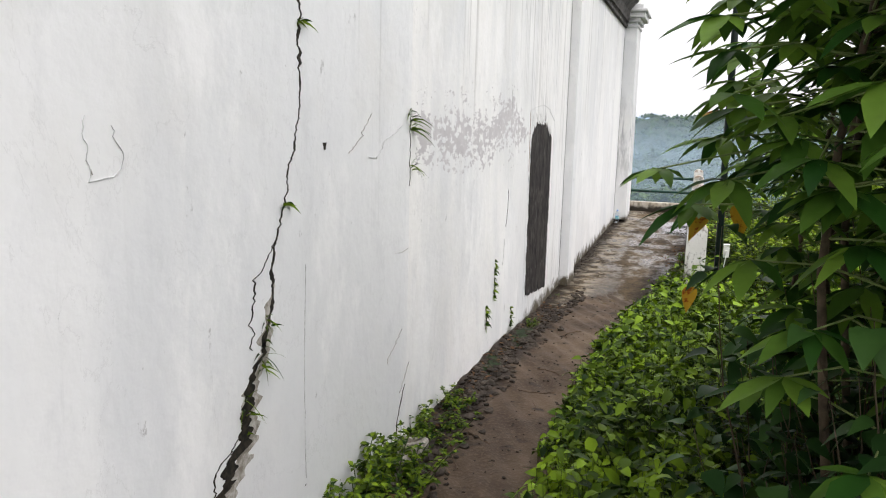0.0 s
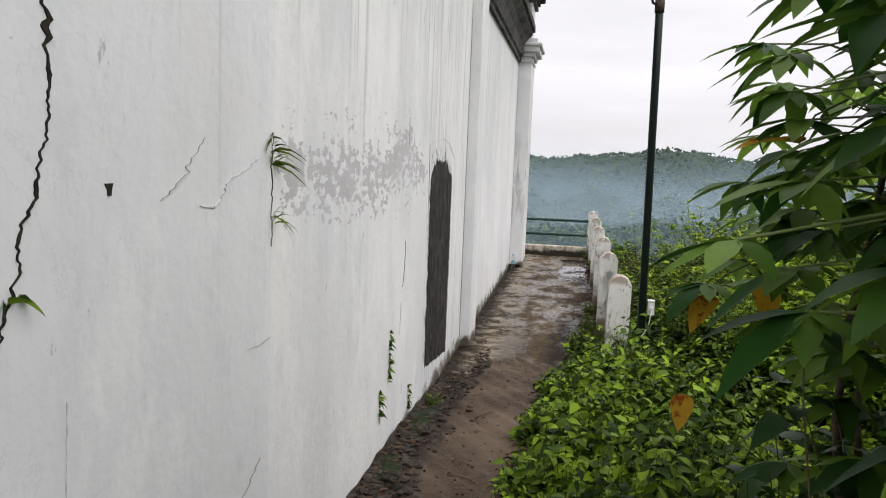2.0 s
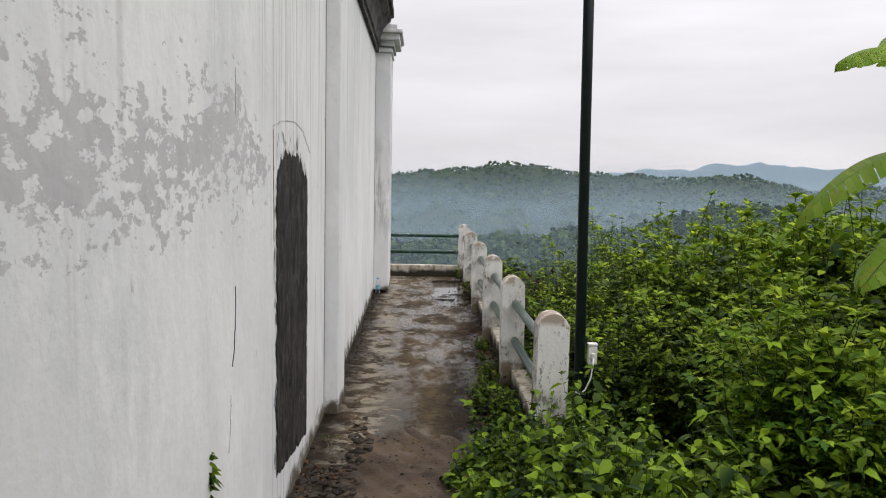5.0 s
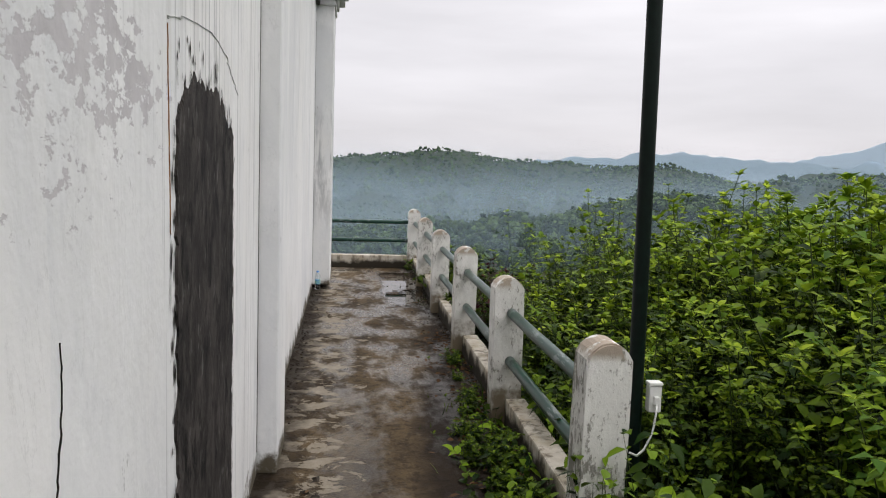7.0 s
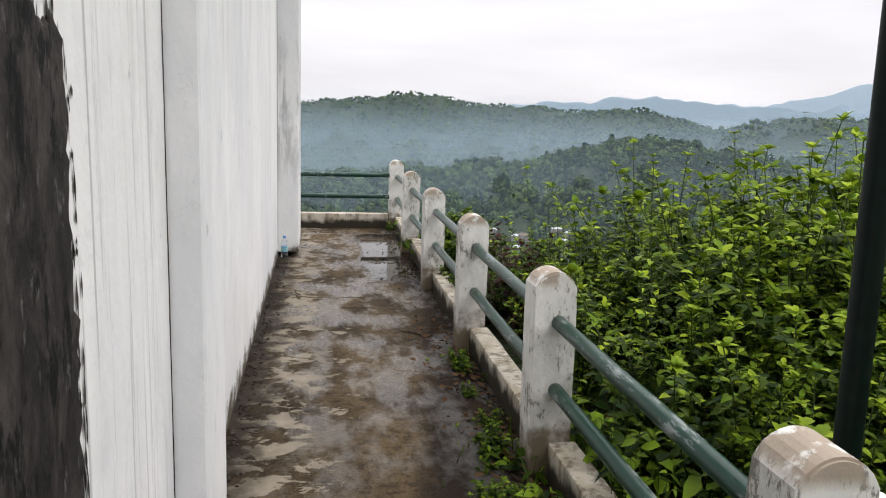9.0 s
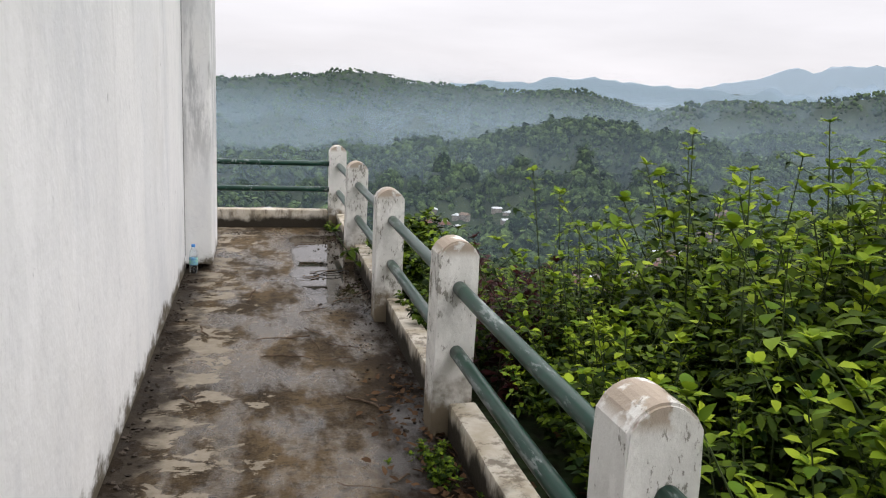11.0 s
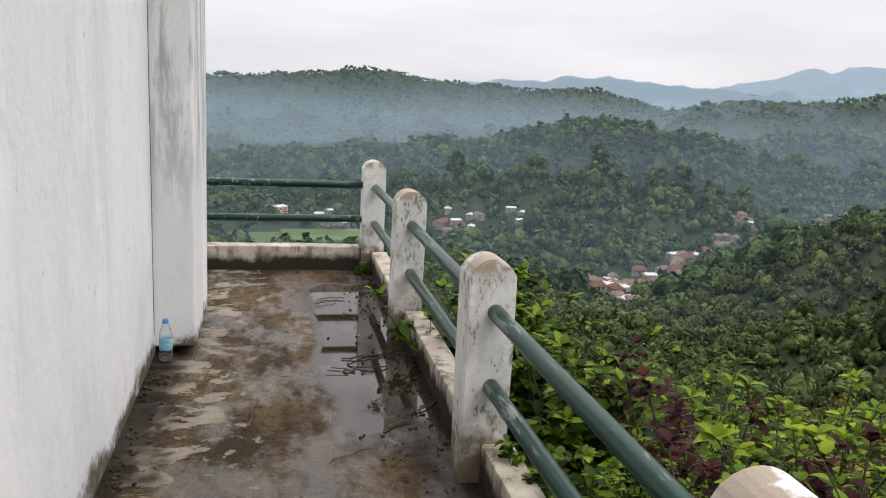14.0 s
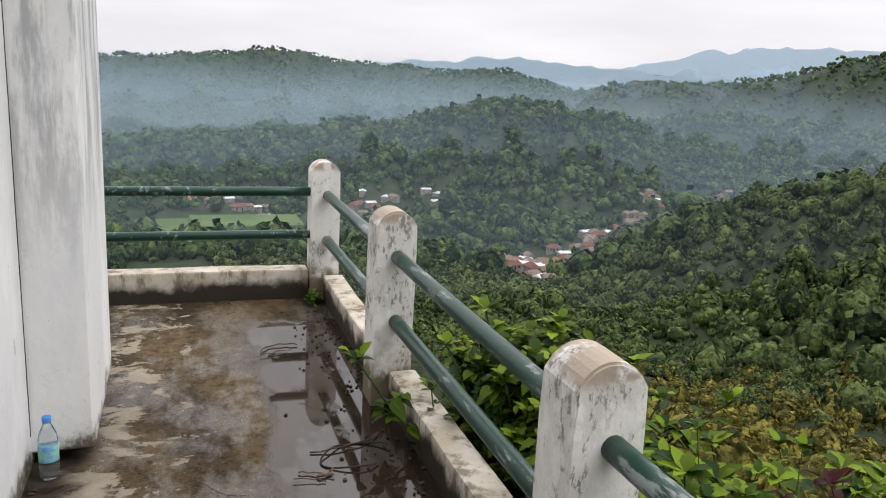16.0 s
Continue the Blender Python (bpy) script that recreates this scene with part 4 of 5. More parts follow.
# ---- lamp pole ----
def lamp_pole():
    root = new("street_lamp")
    root.location = (0.25, 7.45, 0.0)
    lean = Vector((-0.010, 0.0, 1.0))
    hang("pole", mesh_of("pole", *tube([lean * z for z in (-0.3, 0.5, 1.2, 2.2, 3.3)], 0.030, 18), M_POLE, True), root, "dark green painted steel pole")
    top = lean * 2.93
    arm = [top + Vector(p) for p in ((0.0, 0, 0), (-0.05, 0, 0.02), (-0.075, 0, 0.10), (-0.14, 0, 0.165), (-0.24, 0, 0.16))]
    hang("arm", mesh_of("arm", *tube(arm, 0.011, 10), M_STONE, True), root, "thin bent metal arm")
    head = bmesh.new()
    bmesh.ops.create_uvsphere(head, u_segments=20, v_segments=12, radius=1, matrix=Matrix.LocRotScale(top + Vector((-0.33, 0, 0.13)), Euler((0, 0.3, 0)), (0.11, 0.06, 0.035)))
    part("lamp_head", head, M_WHITE, root, "white lamp head", True)
    hang("clamp", mesh_of("clamp", *tube([top + Vector((0, 0, -0.05)), top + Vector((0, 0, 0.05))], 0.036, 18), M_STONE, True), root, "grey metal clamp")
    tagged(root, "dark green lamp pole with a short lamp arm", "street lamp")
    # socket box on the pole
    sock = new("socket_box")
    sock.location = (0.308, 7.42, 0.56)
    sock.scale = (0.68, 0.72, 0.84)
    part("box", box(-0.037, 0.037, -0.03, 0.03, 0, 0.125, 0.008, 2), M_WHITE, sock)
    part("lid", box(-0.041, 0.041, -0.034, 0.034, 0.127, 0.143, 0.006, 2), M_WHITE, sock)
    part("plug", box(-0.016, 0.016, -0.055, -0.031, 0.04, 0.08, 0.006, 2), M_WHITE, sock)
    cable = [(0.0, -0.05, 0.045), (-0.005, -0.06, 0.0), (-0.02, -0.06, -0.09), (-0.06, -0.05, -0.17), (-0.10, -0.05, -0.20), (-0.14, -0.03, -0.19)]
    hang("cable", mesh_of("cable", *tube(cable, 0.006, 8), M_WHITE, True), sock, "white electric cable")
    tagged(sock, "small white electric socket box with a cable", "socket box")


lamp_pole()


# ---- bottle and litter on the terrace ----
def water_bottle():
    root = new("water_bottle")
    root.location = (-1.245, 13.80, 0.001)
    hang("body", mesh_of("body", *lathe(((0.026, 0.0), (0.031, 0.008), (0.032, 0.06), (0.030, 0.07), (0.032, 0.085), (0.032, 0.14), (0.027, 0.165), (0.014, 0.195), (0.0125, 0.205))), M_BOTTLE, True), root, "clear thin plastic body")
    hang("label", mesh_of("label", *lathe(((0.0325, 0.065), (0.0328, 0.07), (0.0328, 0.115), (0.0325, 0.12))), M_LABEL, True), root, "blue and green printed label")
    hang("cap", mesh_of("cap", *lathe(((0.0145, 0.203), (0.0150, 0.206), (0.0150, 0.220), (0.0135, 0.223))), M_CAP, True), root, "sky-blue screw cap")
    tagged(root, "clear plastic water bottle standing by the pilaster", "bottle")


water_bottle()
loop = [(-0.20 + 0.13 * math.cos(w) * (1 + 0.2 * math.sin(2 * w)), 13.72 + 0.10 * math.sin(w), 0.008 + 0.006 * math.sin(3 * w)) for w in np.linspace(0, 5.4, 30)]
tagged(new("rubber_hose", mesh_of("rubber_hose", *tube(loop, 0.0035, 8), M_RUBBER, True)), "loop of black rubber hose lying in a puddle", "hose")


def twig(x, y, ln, az, r=0.004):
    pts = [(x, y, 0.006)]
    for k in range(8):
        az += rnd(-0.35, 0.35)
        q = pts[-1]
        pts.append((q[0] + math.sin(az) * ln / 8, q[1] + math.cos(az) * ln / 8, 0.006 + rnd(0, 0.008)))
    z0 = max(0.0, float(dirt_height(np.array(x), np.array(y)))) if y < 7.6 else 0.0
    ob = new("twig", mesh_of("twig", *tube([(a, b, c + z0) for a, b, c in pts], r, 5), M_TWIG))
    tagged(ob, "thin dry brown twig lying on the path", "twig", "fallen twigs")


for k in range(26):
    twig(rnd(-0.45, -0.05) if k % 2 else rnd(-1.15, -0.2), rnd(9.2, 15.4), rnd(0.08, 0.34), rnd(0, 6.3), rnd(0.002, 0.005))
for k in range(22):
    twig(rnd(-1.25, -0.75), rnd(2.2, 8.0), rnd(0.08, 0.3), rnd(0, 6.3), rnd(0.002, 0.004))


def stones(name, spots, label):
    """Loose crumbs of stone and mortar, too many to count."""
    ico = bmesh.new()
    bmesh.ops.create_icosphere(ico, subdivisions=1, radius=1)
    base = np.array([v.co[:] for v in ico.verts])
    tri = [tuple(v.index for v in f.verts) for f in ico.faces]
    ico.free()
    vs, fs = [], []
    for x, y, z, r in spots:
        q = base * (1 + 0.35 * rng.standard_normal((len(base), 1)) * 0.6) * np.array((r, r * rnd(0.6, 1.3), r * rnd(0.4, 0.8))) + np.array((x, y, z))
        o = len(vs)
        vs.extend(map(tuple, q))
        fs.extend(tuple(i + o for i in t) for t in tri)
    tagged(new(name, mesh_of(name, vs, fs, M_STONE)), label, "rubble", kind="stuff")


spots = []
for k in range(2300):
    y = rnd(2.0, 9.0)
    x = WALL_X + 0.02 + abs(rng.normal(0, 0.13))
    spots.append((x, y, float(dirt_height(np.array(x), np.array(y))) + 0.004, rnd(0.006, 0.032)))
for k in range(500):
    x, y = rnd(-1.1, -0.4), rnd(1.5, 8.2)
    spots.append((x, y, float(dirt_height(np.array(x), np.array(y))) + 0.001, rnd(0.003, 0.010)))
stones("gutter_rubble", spots, "dark rubble and mortar crumbs along the wall's foot")
spots = [(WALL_X + abs(rng.normal(0, 0.05)) + 0.01, rnd(8.7, 13.8), 0.004, rnd(0.004, 0.012)) for k in range(260)]
spots += [(0.02 - abs(rng.normal(0, 0.14)), rnd(8.8, 15.6), 0.003, rnd(0.003, 0.011)) for k in range(520)]
stones("terrace_grit", spots, "dark grit along the edges of the terrace")
block = new("mortar_block", bm_mesh("mortar_block", rough_up(box(WALL_X + 0.0, WALL_X + 0.13, 3.08, 3.50, -0.05, 0.17, 0.02, 3), 0.035, 7.0), plain_material("dirty_mortar", (0.10, 0.085, 0.065), (0.42, 0.40, 0.36), 14, 0.9, 0, 0.6, 0.01)))
tagged(block, "pale broken mortar block at the wall's foot", "block")


# ---- plants ----
def shrub(kind, height, stems, leaf, gap, material, spread=0.35, shape=OVATE, lift=0.25, stem_mat=M_STEM, tips=None):
    """An upright bushy plant: leaning stems with pairs of leaves up to the tips. Returns an Empty with stems and foliage."""
    root = new(kind)
    lv, young, tubes = Leaves(), Leaves(), []
    for s in range(stems):
        az, h = rnd(0, 6.28), height * rnd(0.6, 1.0)
        lean = rnd(0.05, spread)
        p0 = Vector((rnd(-0.12, 0.12), rnd(-0.12, 0.12), -0.12))
        bend = rnd(-0.9, 0.9)
        pts = []
        for k in range(7):
            u = k / 6
            pts.append(p0 + Vector((math.sin(az + bend * u) * lean * h * u * 1.2, math.cos(az + bend * u) * lean * h * u * 1.2, (h + 0.12) * u * (1 - 0.12 * lean * u))))
        tubes.append(tube(pts, [0.006 * (1 - 0.75 * k / 6) + 0.001 for k in range(7)], 3, False))
        n = int(h / gap)
        turn = rnd(0, 3.14)
        for k in range(n):
            u = 0.16 + 0.84 * (k + 1) / n
            i = min(5, int(u * 6))
            p = pts[i].lerp(pts[i + 1], u * 6 - i)
            turn += 1.57 + rnd(-0.3, 0.3)
            size = leaf * (1.15 - 0.55 * u) * rnd(0.8, 1.25)
            for side in (0, math.pi):
                d = aim(turn + side + rnd(-0.2, 0.2), rnd(lift - 0.25, lift + 0.35) + 0.4 * (u > 0.9))
                out = rnd(0.004, 0.03)
                # top fifth takes the tips colour, by default brightened as if lit from above
                (young if u > 0.80 else lv).add(p + d * out, d, size, size * rnd(0.5, 0.68), shape, rnd(0.1, 0.4), rnd(0.1, 0.5), roll=rnd(-0.4, 0.4))
        for b in range(4):
            u = rnd(0.35, 0.92)
            i = min(5, int(u * 6))
            p = pts[i].lerp(pts[i + 1], u * 6 - i)
            d = aim(rnd(0, 6.28), rnd(0.1, 0.7))
            q = p + d * rnd(0.08, 0.2) * height
            tubes.append(tube((p, p.lerp(q, 0.5), q), (0.003, 0.002, 0.001), 3, False))
            for k in range(4):
                for side in (1.2, -1.2):
                    dd = aim(math.atan2(d.x, d.y) + side + rnd(-0.4, 0.4), rnd(-0.3, 0.5))
                    size = leaf * rnd(0.45, 0.9)
                    lv.add(p.lerp(q, (k + 1) / 4), dd, size, size * rnd(0.5, 0.68), shape, rnd(0.1, 0.4), rnd(0.1, 0.6), roll=rnd(-0.5, 0.5))
        tip = pts[-1]
        for k in range(7):
            d = aim(turn + k * 0.9, rnd(0.15, 0.9))
            size = leaf * rnd(0.5, 0.9)
            young.add(tip, d, size, size * 0.55, shape, 0.3, rnd(0.1, 0.4))
    tagged(hang("stem", mesh_of("stem", *joined(tubes), stem_mat, True), root), kind="stuff")
    hang("foliage", lv.mesh("foliage", material), root)
    tagged(hang("young_foliage", young.mesh("young_foliage", tips or M_YOUNG_LIT), root, "young leaves on the shoots, most with top light in their colour"), kind="stuff")
    return root


def plant_many(root, spots, label, category, group):
    first = True
    for x, y, size in spots:
        m = Matrix.Translation((x, y, land_at(x, y))) @ Matrix.Rotation(rnd(0, 6.28), 4, "Z") @ Matrix.Rotation(rnd(-0.12, 0.12), 4, "X")
        if first:
            ob, first = root, False
            ob.scale = (1, 1, 1)
            ob.matrix_world = m @ Matrix.Scale(size, 4)
        else:
            ob = copy_thing(root, m)
            ob.scale = (size, size, size)
        tagged(ob, label, category, group)


def scatter(n, x0, x1, y0, y1, keep, gap, lo, hi):
    got, tries = [], 0
    while len(got) < n and tries < n * 60:
        tries += 1
        x, y = rnd(x0, x1), rnd(y0, y1)
        if keep(x, y) and all((x - a) ** 2 + (y - b) ** 2 > gap * gap for a, b, c in got):
            got.append((x, y, rnd(lo, hi)))
    return got


# tall leafy shrubs on the slope side of the railing
def beside(x, y):
    return x > 0.42 and not (y < 6.4 and x < 1.0 + 0.35 * (6.4 - y)) and not (y > 12.0 and x > 1.2)


DIAMOND = ((0.42, 0.46),)
kinds = [shrub("wild_shrub", 1.2, 12, 0.080, 0.054, M_LEAF, 0.5), shrub("wild_shrub", 1.1, 12, 0.074, 0.054, M_LEAF, 0.6),
         shrub("wild_shrub", 1.05, 12, 0.086, 0.056, M_HERB, 0.65), shrub("wild_shrub", 1.1, 10, 0.086, 0.062, M_LEAF, 0.55, HEART)]
far_kinds = [shrub("wild_shrub", 1.2, 13, 0.105, 0.060, M_FRESH, 0.6, DIAMOND), shrub("wild_shrub", 1.1, 13, 0.115, 0.064, M_FRESH, 0.7, DIAMOND)]


def waning(x, y):
    return float(np.interp(y, (10.4, 11.0, 11.6, 12.6), (1.0, 0.92, 0.74, 0.48))) * (1.0 + 0.18 * float(smooth01((x - 0.8) / 0.8)) * (y < 11.2))


field = [(x, y, q * waning(x, y) * float(np.interp(x, (0.4, 0.9, 2.0, 4.0), (0.78, 0.98, 1.12, 1.2))) * float(np.interp(y, (4.5, 6.5, 8.0), (0.62, 0.85, 1.0))))
         for x, y, q in scatter(186, 0.42, 4.6, 4.6, 12.6, beside, 0.23, 0.8, 1.08) + scatter(30, 0.42, 1.7, 10.4, 12.3, beside, 0.19, 0.6, 0.8)]
field += [(x, y, max(0.35, (1.5 - 0.47 * math.hypot(x + 0.66, y - 10.9) - land_at(x, y)) / 1.15)) for x, y, q in scatter(14, 0.65, 1.7, 12.0, 13.1, lambda x, y: True, 0.2, 0, 1)]
field += [(x, y, q) for x, y, q in scatter(44, 1.3, 4.4, 8.3, 11.4, beside, 0.22, 1.0, 1.22)]
lower = [f for f in field if f[1] > 11.5]
field = [f for f in field if f[1] <= 11.5]
plant_many(shrub("wild_shrub", 1.1, 12, 0.098, 0.060, M_LEAF, 0.6, tips=M_HERB), lower, "dark green wild shrub on the slope below the kerb", "shrub", "wild shrubs beside the railing")
beyond = [f for f in field if f[0] > 2.1 or f[1] < 7.0]
field = [f for f in field if f not in beyond]
for k, root in enumerate(far_kinds):
    plant_many(root, beyond[k::2], "bushy green wild shrub crowded among others on the slope", "shrub", "wild shrubs beside the railing")
for k, root in enumerate(kinds):
    plant_many(root, field[k::4], ("bushy green wild shrub with paired pointed leaves", "leaning green wild shrub crowded with small leaves",
                                   "bright green spreading weed with soft leaves", "green wild shrub with broad heart-shaped leaves")[k], "shrub", "wild shrubs beside the railing")
sprig = shrub("tall_weed", 1.45, 3, 0.06, 0.06, M_LEAF, 0.16, LANCE)
plant_many(sprig, [(0.86, 9.7, 0.92), (1.05, 10.2, 0.95), (1.5, 9.4, 0.95), (1.25, 10.7, 1.0), (0.7, 11.1, 0.78), (1.7, 10.3, 1.05), (0.62, 10.75, 0.85), (2.2, 9.2, 1.05), (1.9, 8.6, 0.95), (1.55, 11.2, 1.05)],
           "tall thin weed rising above the shrubs", "weed", "tall weeds")
red = shrub("red_leaved_shrub", 0.78, 7, 0.075, 0.06, M_RED, 0.4, OVATE, 0.1, M_BARK, M_RED)
plant_many(red, [(0.42, 11.25, 0.98), (0.55, 12.6, 0.72), (0.75, 12.35, 0.75), (0.62, 11.5, 0.9), (0.95, 12.0, 0.8), (1.1, 11.6, 0.85), (0.7, 12.0, 1.0), (1.0, 12.3, 1.1), (1.25, 12.0, 1.1), (1.4, 11.7, 1.1)], "small shrub with dark red leaves among the weeds", "shrub", "red-leaved shrubs")
low = shrub("kerb_weed", 0.42, 10, 0.072, 0.044, M_LEAF, 0.85, tips=M_HERB)
plant_many(low, [(0.42, 13.55, 1.4), (0.38, 13.80, 1.2), (0.42, 13.2, 1.2), (0.38, 13.4, 1.1), (0.48, 13.75, 1.5), (0.48, 13.0, 1.3), (0.42, 14.0, 1.1), (0.55, 13.4, 1.5), (-0.22, 7.6, 0.5), (-0.10, 7.75, 0.55), (-0.2, 7.95, 0.5), (-0.08, 8.5, 0.55), (-0.25, 8.75, 0.4), (-0.08, 9.5, 0.4), (-0.12, 9.9, 0.35), (0.16, 12.2, 0.85), (0.20, 11.9, 1.0), (0.16, 14.6, 0.6), (-0.05, 15.72, 0.35), (-0.10, 10.3, 0.5), (-0.08, 10.5, 0.45), (-0.15, 9.2, 0.45),
                 (-0.2, 8.6, 0.55), (-0.12, 8.2, 0.6), (-0.25, 8.3, 0.5), (0.3, 12.9, 1.2), (0.45, 12.5, 1.35), (0.35, 13.5, 1.2), (0.4, 14.1, 0.9), (0.6, 13.0, 1.3), (0.75, 12.7, 1.3)],
           "leafy green weed growing over the kerb", "weed", "weeds on the kerb")


broad = shrub("broadleaf_weed", 0.42, 7, 0.085, 0.05, M_LEAF, 0.7, HEART, tips=M_HERB)
plant_many(broad, scatter(30, -0.40, 1.3, 2.4, 6.8, lambda x, y: x > -0.35 + 0.1 * abs(math.sin(y * 3)), 0.16, 0.6, 1.4), "soft broad-leaved weed among the low herbs", "weed", "broad-leaved weeds beside the path")


# the low herb layer and grass: beyond counting
def herb_layer():
    lv, tubes = Leaves(), []
    for k in range(4600):
        y = rnd(0.6, 9.2)
        edge = float(np.interp(y, (0, 3.4, 4.1, 5.5, 7.4, 8.1, 9.2), (-0.62, -0.62, -0.62, -0.58, -0.46, -0.33, -0.2)))
        x = edge + 0.10 * noise.noise(Vector((y * 2.2, 0, 0))) + abs(rng.normal(0, 0.62))
        if x > 2.2 or (x > 0.25 and y > 6.3) or (y > 7.15 and x > 0.0 and x < 0.17) or (y < 1.6 and x < 0.35):
            continue
        tall = float(np.interp(x - edge, (0, 0.15, 0.5, 1.2), (0.10, 0.2, 0.42, 0.52))) * (0.35 + 1.05 * rnd(0, 1) ** 1.6)
        if y > 7.2 and x < 0.05:
            tall *= 0.6
        z0 = land_at(x, y)
        az, lean = rnd(0, 6.28), rnd(0, 0.3)
        top = Vector((x + math.sin(az) * lean * tall, y + math.cos(az) * lean * tall, z0 + tall))
        base = Vector((x, y, z0 - 0.02))
        tubes.append(tube((base, base.lerp(top, 0.5), top), (0.0025, 0.002, 0.001), 3, False))
        n = max(2, int(tall / 0.05))
        turn = rnd(0, 3)
        for i in range(n):
            u = (i + 1) / n
            if u < 0.35:
                continue
            p = base.lerp(top, u)
            turn += 1.57
            for side in (0, math.pi):
                d = aim(turn + side + rnd(-0.6, 0.6), rnd(-0.5, 0.9))
                size = (0.028 + 0.085 * rnd(0, 1) ** 1.5) * (1.15 - 0.4 * u)
                lv.add(p, d, size, size * rnd(0.5, 0.7), OVATE, rnd(0.1, 0.5), rnd(0.1, 0.6), roll=rnd(-0.6, 0.6))
    tagged(new("herb_stems", mesh_of("herb_stems", *joined(tubes), M_STEM)), "thin stems of the low herbs beside the path", "undergrowth", kind="stuff")
    tagged(new("herb_layer", lv.mesh("herb_layer", M_LOWHERB)), "dense low green herbs along the earth path", "undergrowth", kind="stuff")
    gr = Leaves()
    for k in range(2600):
        x, y = rnd(-0.5, 2.4), rnd(0.8, 9.5)
        if y > 7.15 and 0.0 < x < 0.17 or (y < 1.5 and x < 0.4) or (x < -0.35 and y < 7):
            continue
        p = Vector((x, y, land_at(x, y)))
        ln = rnd(0.15, 0.5) if x > -0.1 else rnd(0.06, 0.2)
        gr.add(p, aim(rnd(0, 6.28), rnd(0.8, 1.45)), ln, 0.009, BLADE, 0.3, rnd(0.1, 0.5))
    tagged(new("grass", gr.mesh("grass", M_HERB)), "thin bent grass blades among the herbs", "grass", kind="stuff")
    dl = Leaves()
    for k in range(900):
        x, y = rnd(-0.3, 2.4), rnd(1.0, 12.0)
        dl.add((x, y, land_at(x, y) + 0.012), aim(rnd(0, 6.28), rnd(-0.2, 0.3)), rnd(0.03, 0.08), rnd(0.02, 0.045), OVATE, rnd(0.1, 0.7), rnd(-0.2, 0.2), roll=rnd(-0.5, 0.5))
    for k in range(420):
        x, y = 0.02 - abs(rng.normal(0, 0.16)), rnd(7.4, 11.5)
        dl.add((x, y, 0.012), aim(rnd(0, 6.28), rnd(-0.1, 0.3)), rnd(0.02, 0.06), rnd(0.012, 0.035), OVATE, rnd(0.1, 0.7), 0, roll=rnd(-0.5, 0.5))
    for k in range(420):
        x, y = WALL_X + 0.02 + abs(rng.normal(0, 0.10)), rnd(2.0, 9.5)
        dl.add((x, y, float(dirt_height(np.array(x), np.array(y))) + 0.014), aim(rnd(0, 6.28), rnd(-0.2, 0.3)), rnd(0.02, 0.05), rnd(0.012, 0.03), OVATE, rnd(0.1, 0.7), 0, roll=rnd(-0.5, 0.5))
    tagged(new("leaf_litter", dl.mesh("leaf_litter", M_DRYLEAF)), "dead brown leaves on the ground", "leaf litter", kind="stuff")


herb_layer()


# tall cassava and creepers beside the path
def cassava(x, y, stem, crowns, label, start=0.34):
    """Knotty stem, long petioles and hand-shaped leaves of long leaflets."""
    root = new("cassava_plant")
    z0 = land_at(x, y)
    root.location = (x, y, z0)
    pts = [Vector((0.05 * math.sin(k * 1.1), 0.05 * math.cos(k * 0.8), -0.1 + stem * k / 8)) for k in range(9)]
    tubes = [tube(pts, [0.016 * (1 - 0.5 * k / 8) for k in range(9)], 7)]
    lv = Leaves()
    pet = []
    crowns = int(crowns * 1.3)
    for k in range(crowns):
        u = start + (1 - start) * (k / max(1, crowns - 1)) ** 0.8
        i = min(7, int(u * 8))
        p = pts[i].lerp(pts[i + 1], u * 8 - i)
        az = k * 2.4 + rnd(-0.3, 0.3)
        d = aim(az, rnd(-0.05, 0.55))
        ln = rnd(0.24, 0.47)
        q = p + d * ln - Vector((0, 0, 0.06))
        pet.append(tube((p, p.lerp(q, 0.5) + Vector((0, 0, 0.03)), q), (0.004, 0.0032, 0.0025), 5, False))
        n = int(rng.integers(6, 9))
        for j in range(n):
            w = (j / (n - 1) - 0.5) * 4.2
            dd = aim(az + w, rnd(-0.35, 0.05))
            size = rnd(0.12, 0.185) * (1.05 - 0.16 * abs(w))
            lv.add(q, dd, size, size * 0.38, LANCE, 0.2, rnd(0.15, 0.5))
    hang("stem", mesh_of("stem", *joined(tubes), M_BARK, True), root, "knotty brown stem")
    tagged(hang("leaf_stalk", mesh_of("leaf_stalk", *joined(pet), M_STALK, True), root, "pale green leaf stalks"), kind="stuff")
    hang("foliage", lv.mesh("foliage", M_CASSAVA), root)
    tagged(root, label, "cassava plant", "cassava plants")


for x, y, st, cr in ((0.56, 2.25, 2.5, 54), (0.82, 2.55, 2.6, 54), (0.72, 3.1, 2.3, 40), (1.05, 2.3, 2.6, 44), (0.74, 3.45, 1.95, 34), (1.15, 2.7, 2.8, 44), (0.85, 3.4, 2.0, 30), (0.95, 3.0, 2.5, 36), (1.5, 2.3, 2.7, 40)):
    cassava(x, y, st, cr, "tall cassava plant with hand-shaped dark green leaves")
for x, y, st, cr in ((0.38, 2.3, 2.75, 60), (0.50, 2.75, 2.9, 60), (0.62, 2.0, 2.9, 50), (0.8, 2.4, 3.1, 60), (1.2, 2.2, 3.1, 50)):
    cassava(x, y, st, cr, "tall cassava plant with a high crown of hand-shaped leaves", 0.52)
for x, y, st, cr, low_leaf in ((0.45, 3.42, 2.15, 22, 0.58), (0.52, 3.15, 2.5, 26, 0.62), (0.60, 3.70, 2.0, 18, 0.58)):
    cassava(x, y, st, cr, "cassava plant leaning hand-shaped leaves over the path", low_leaf)


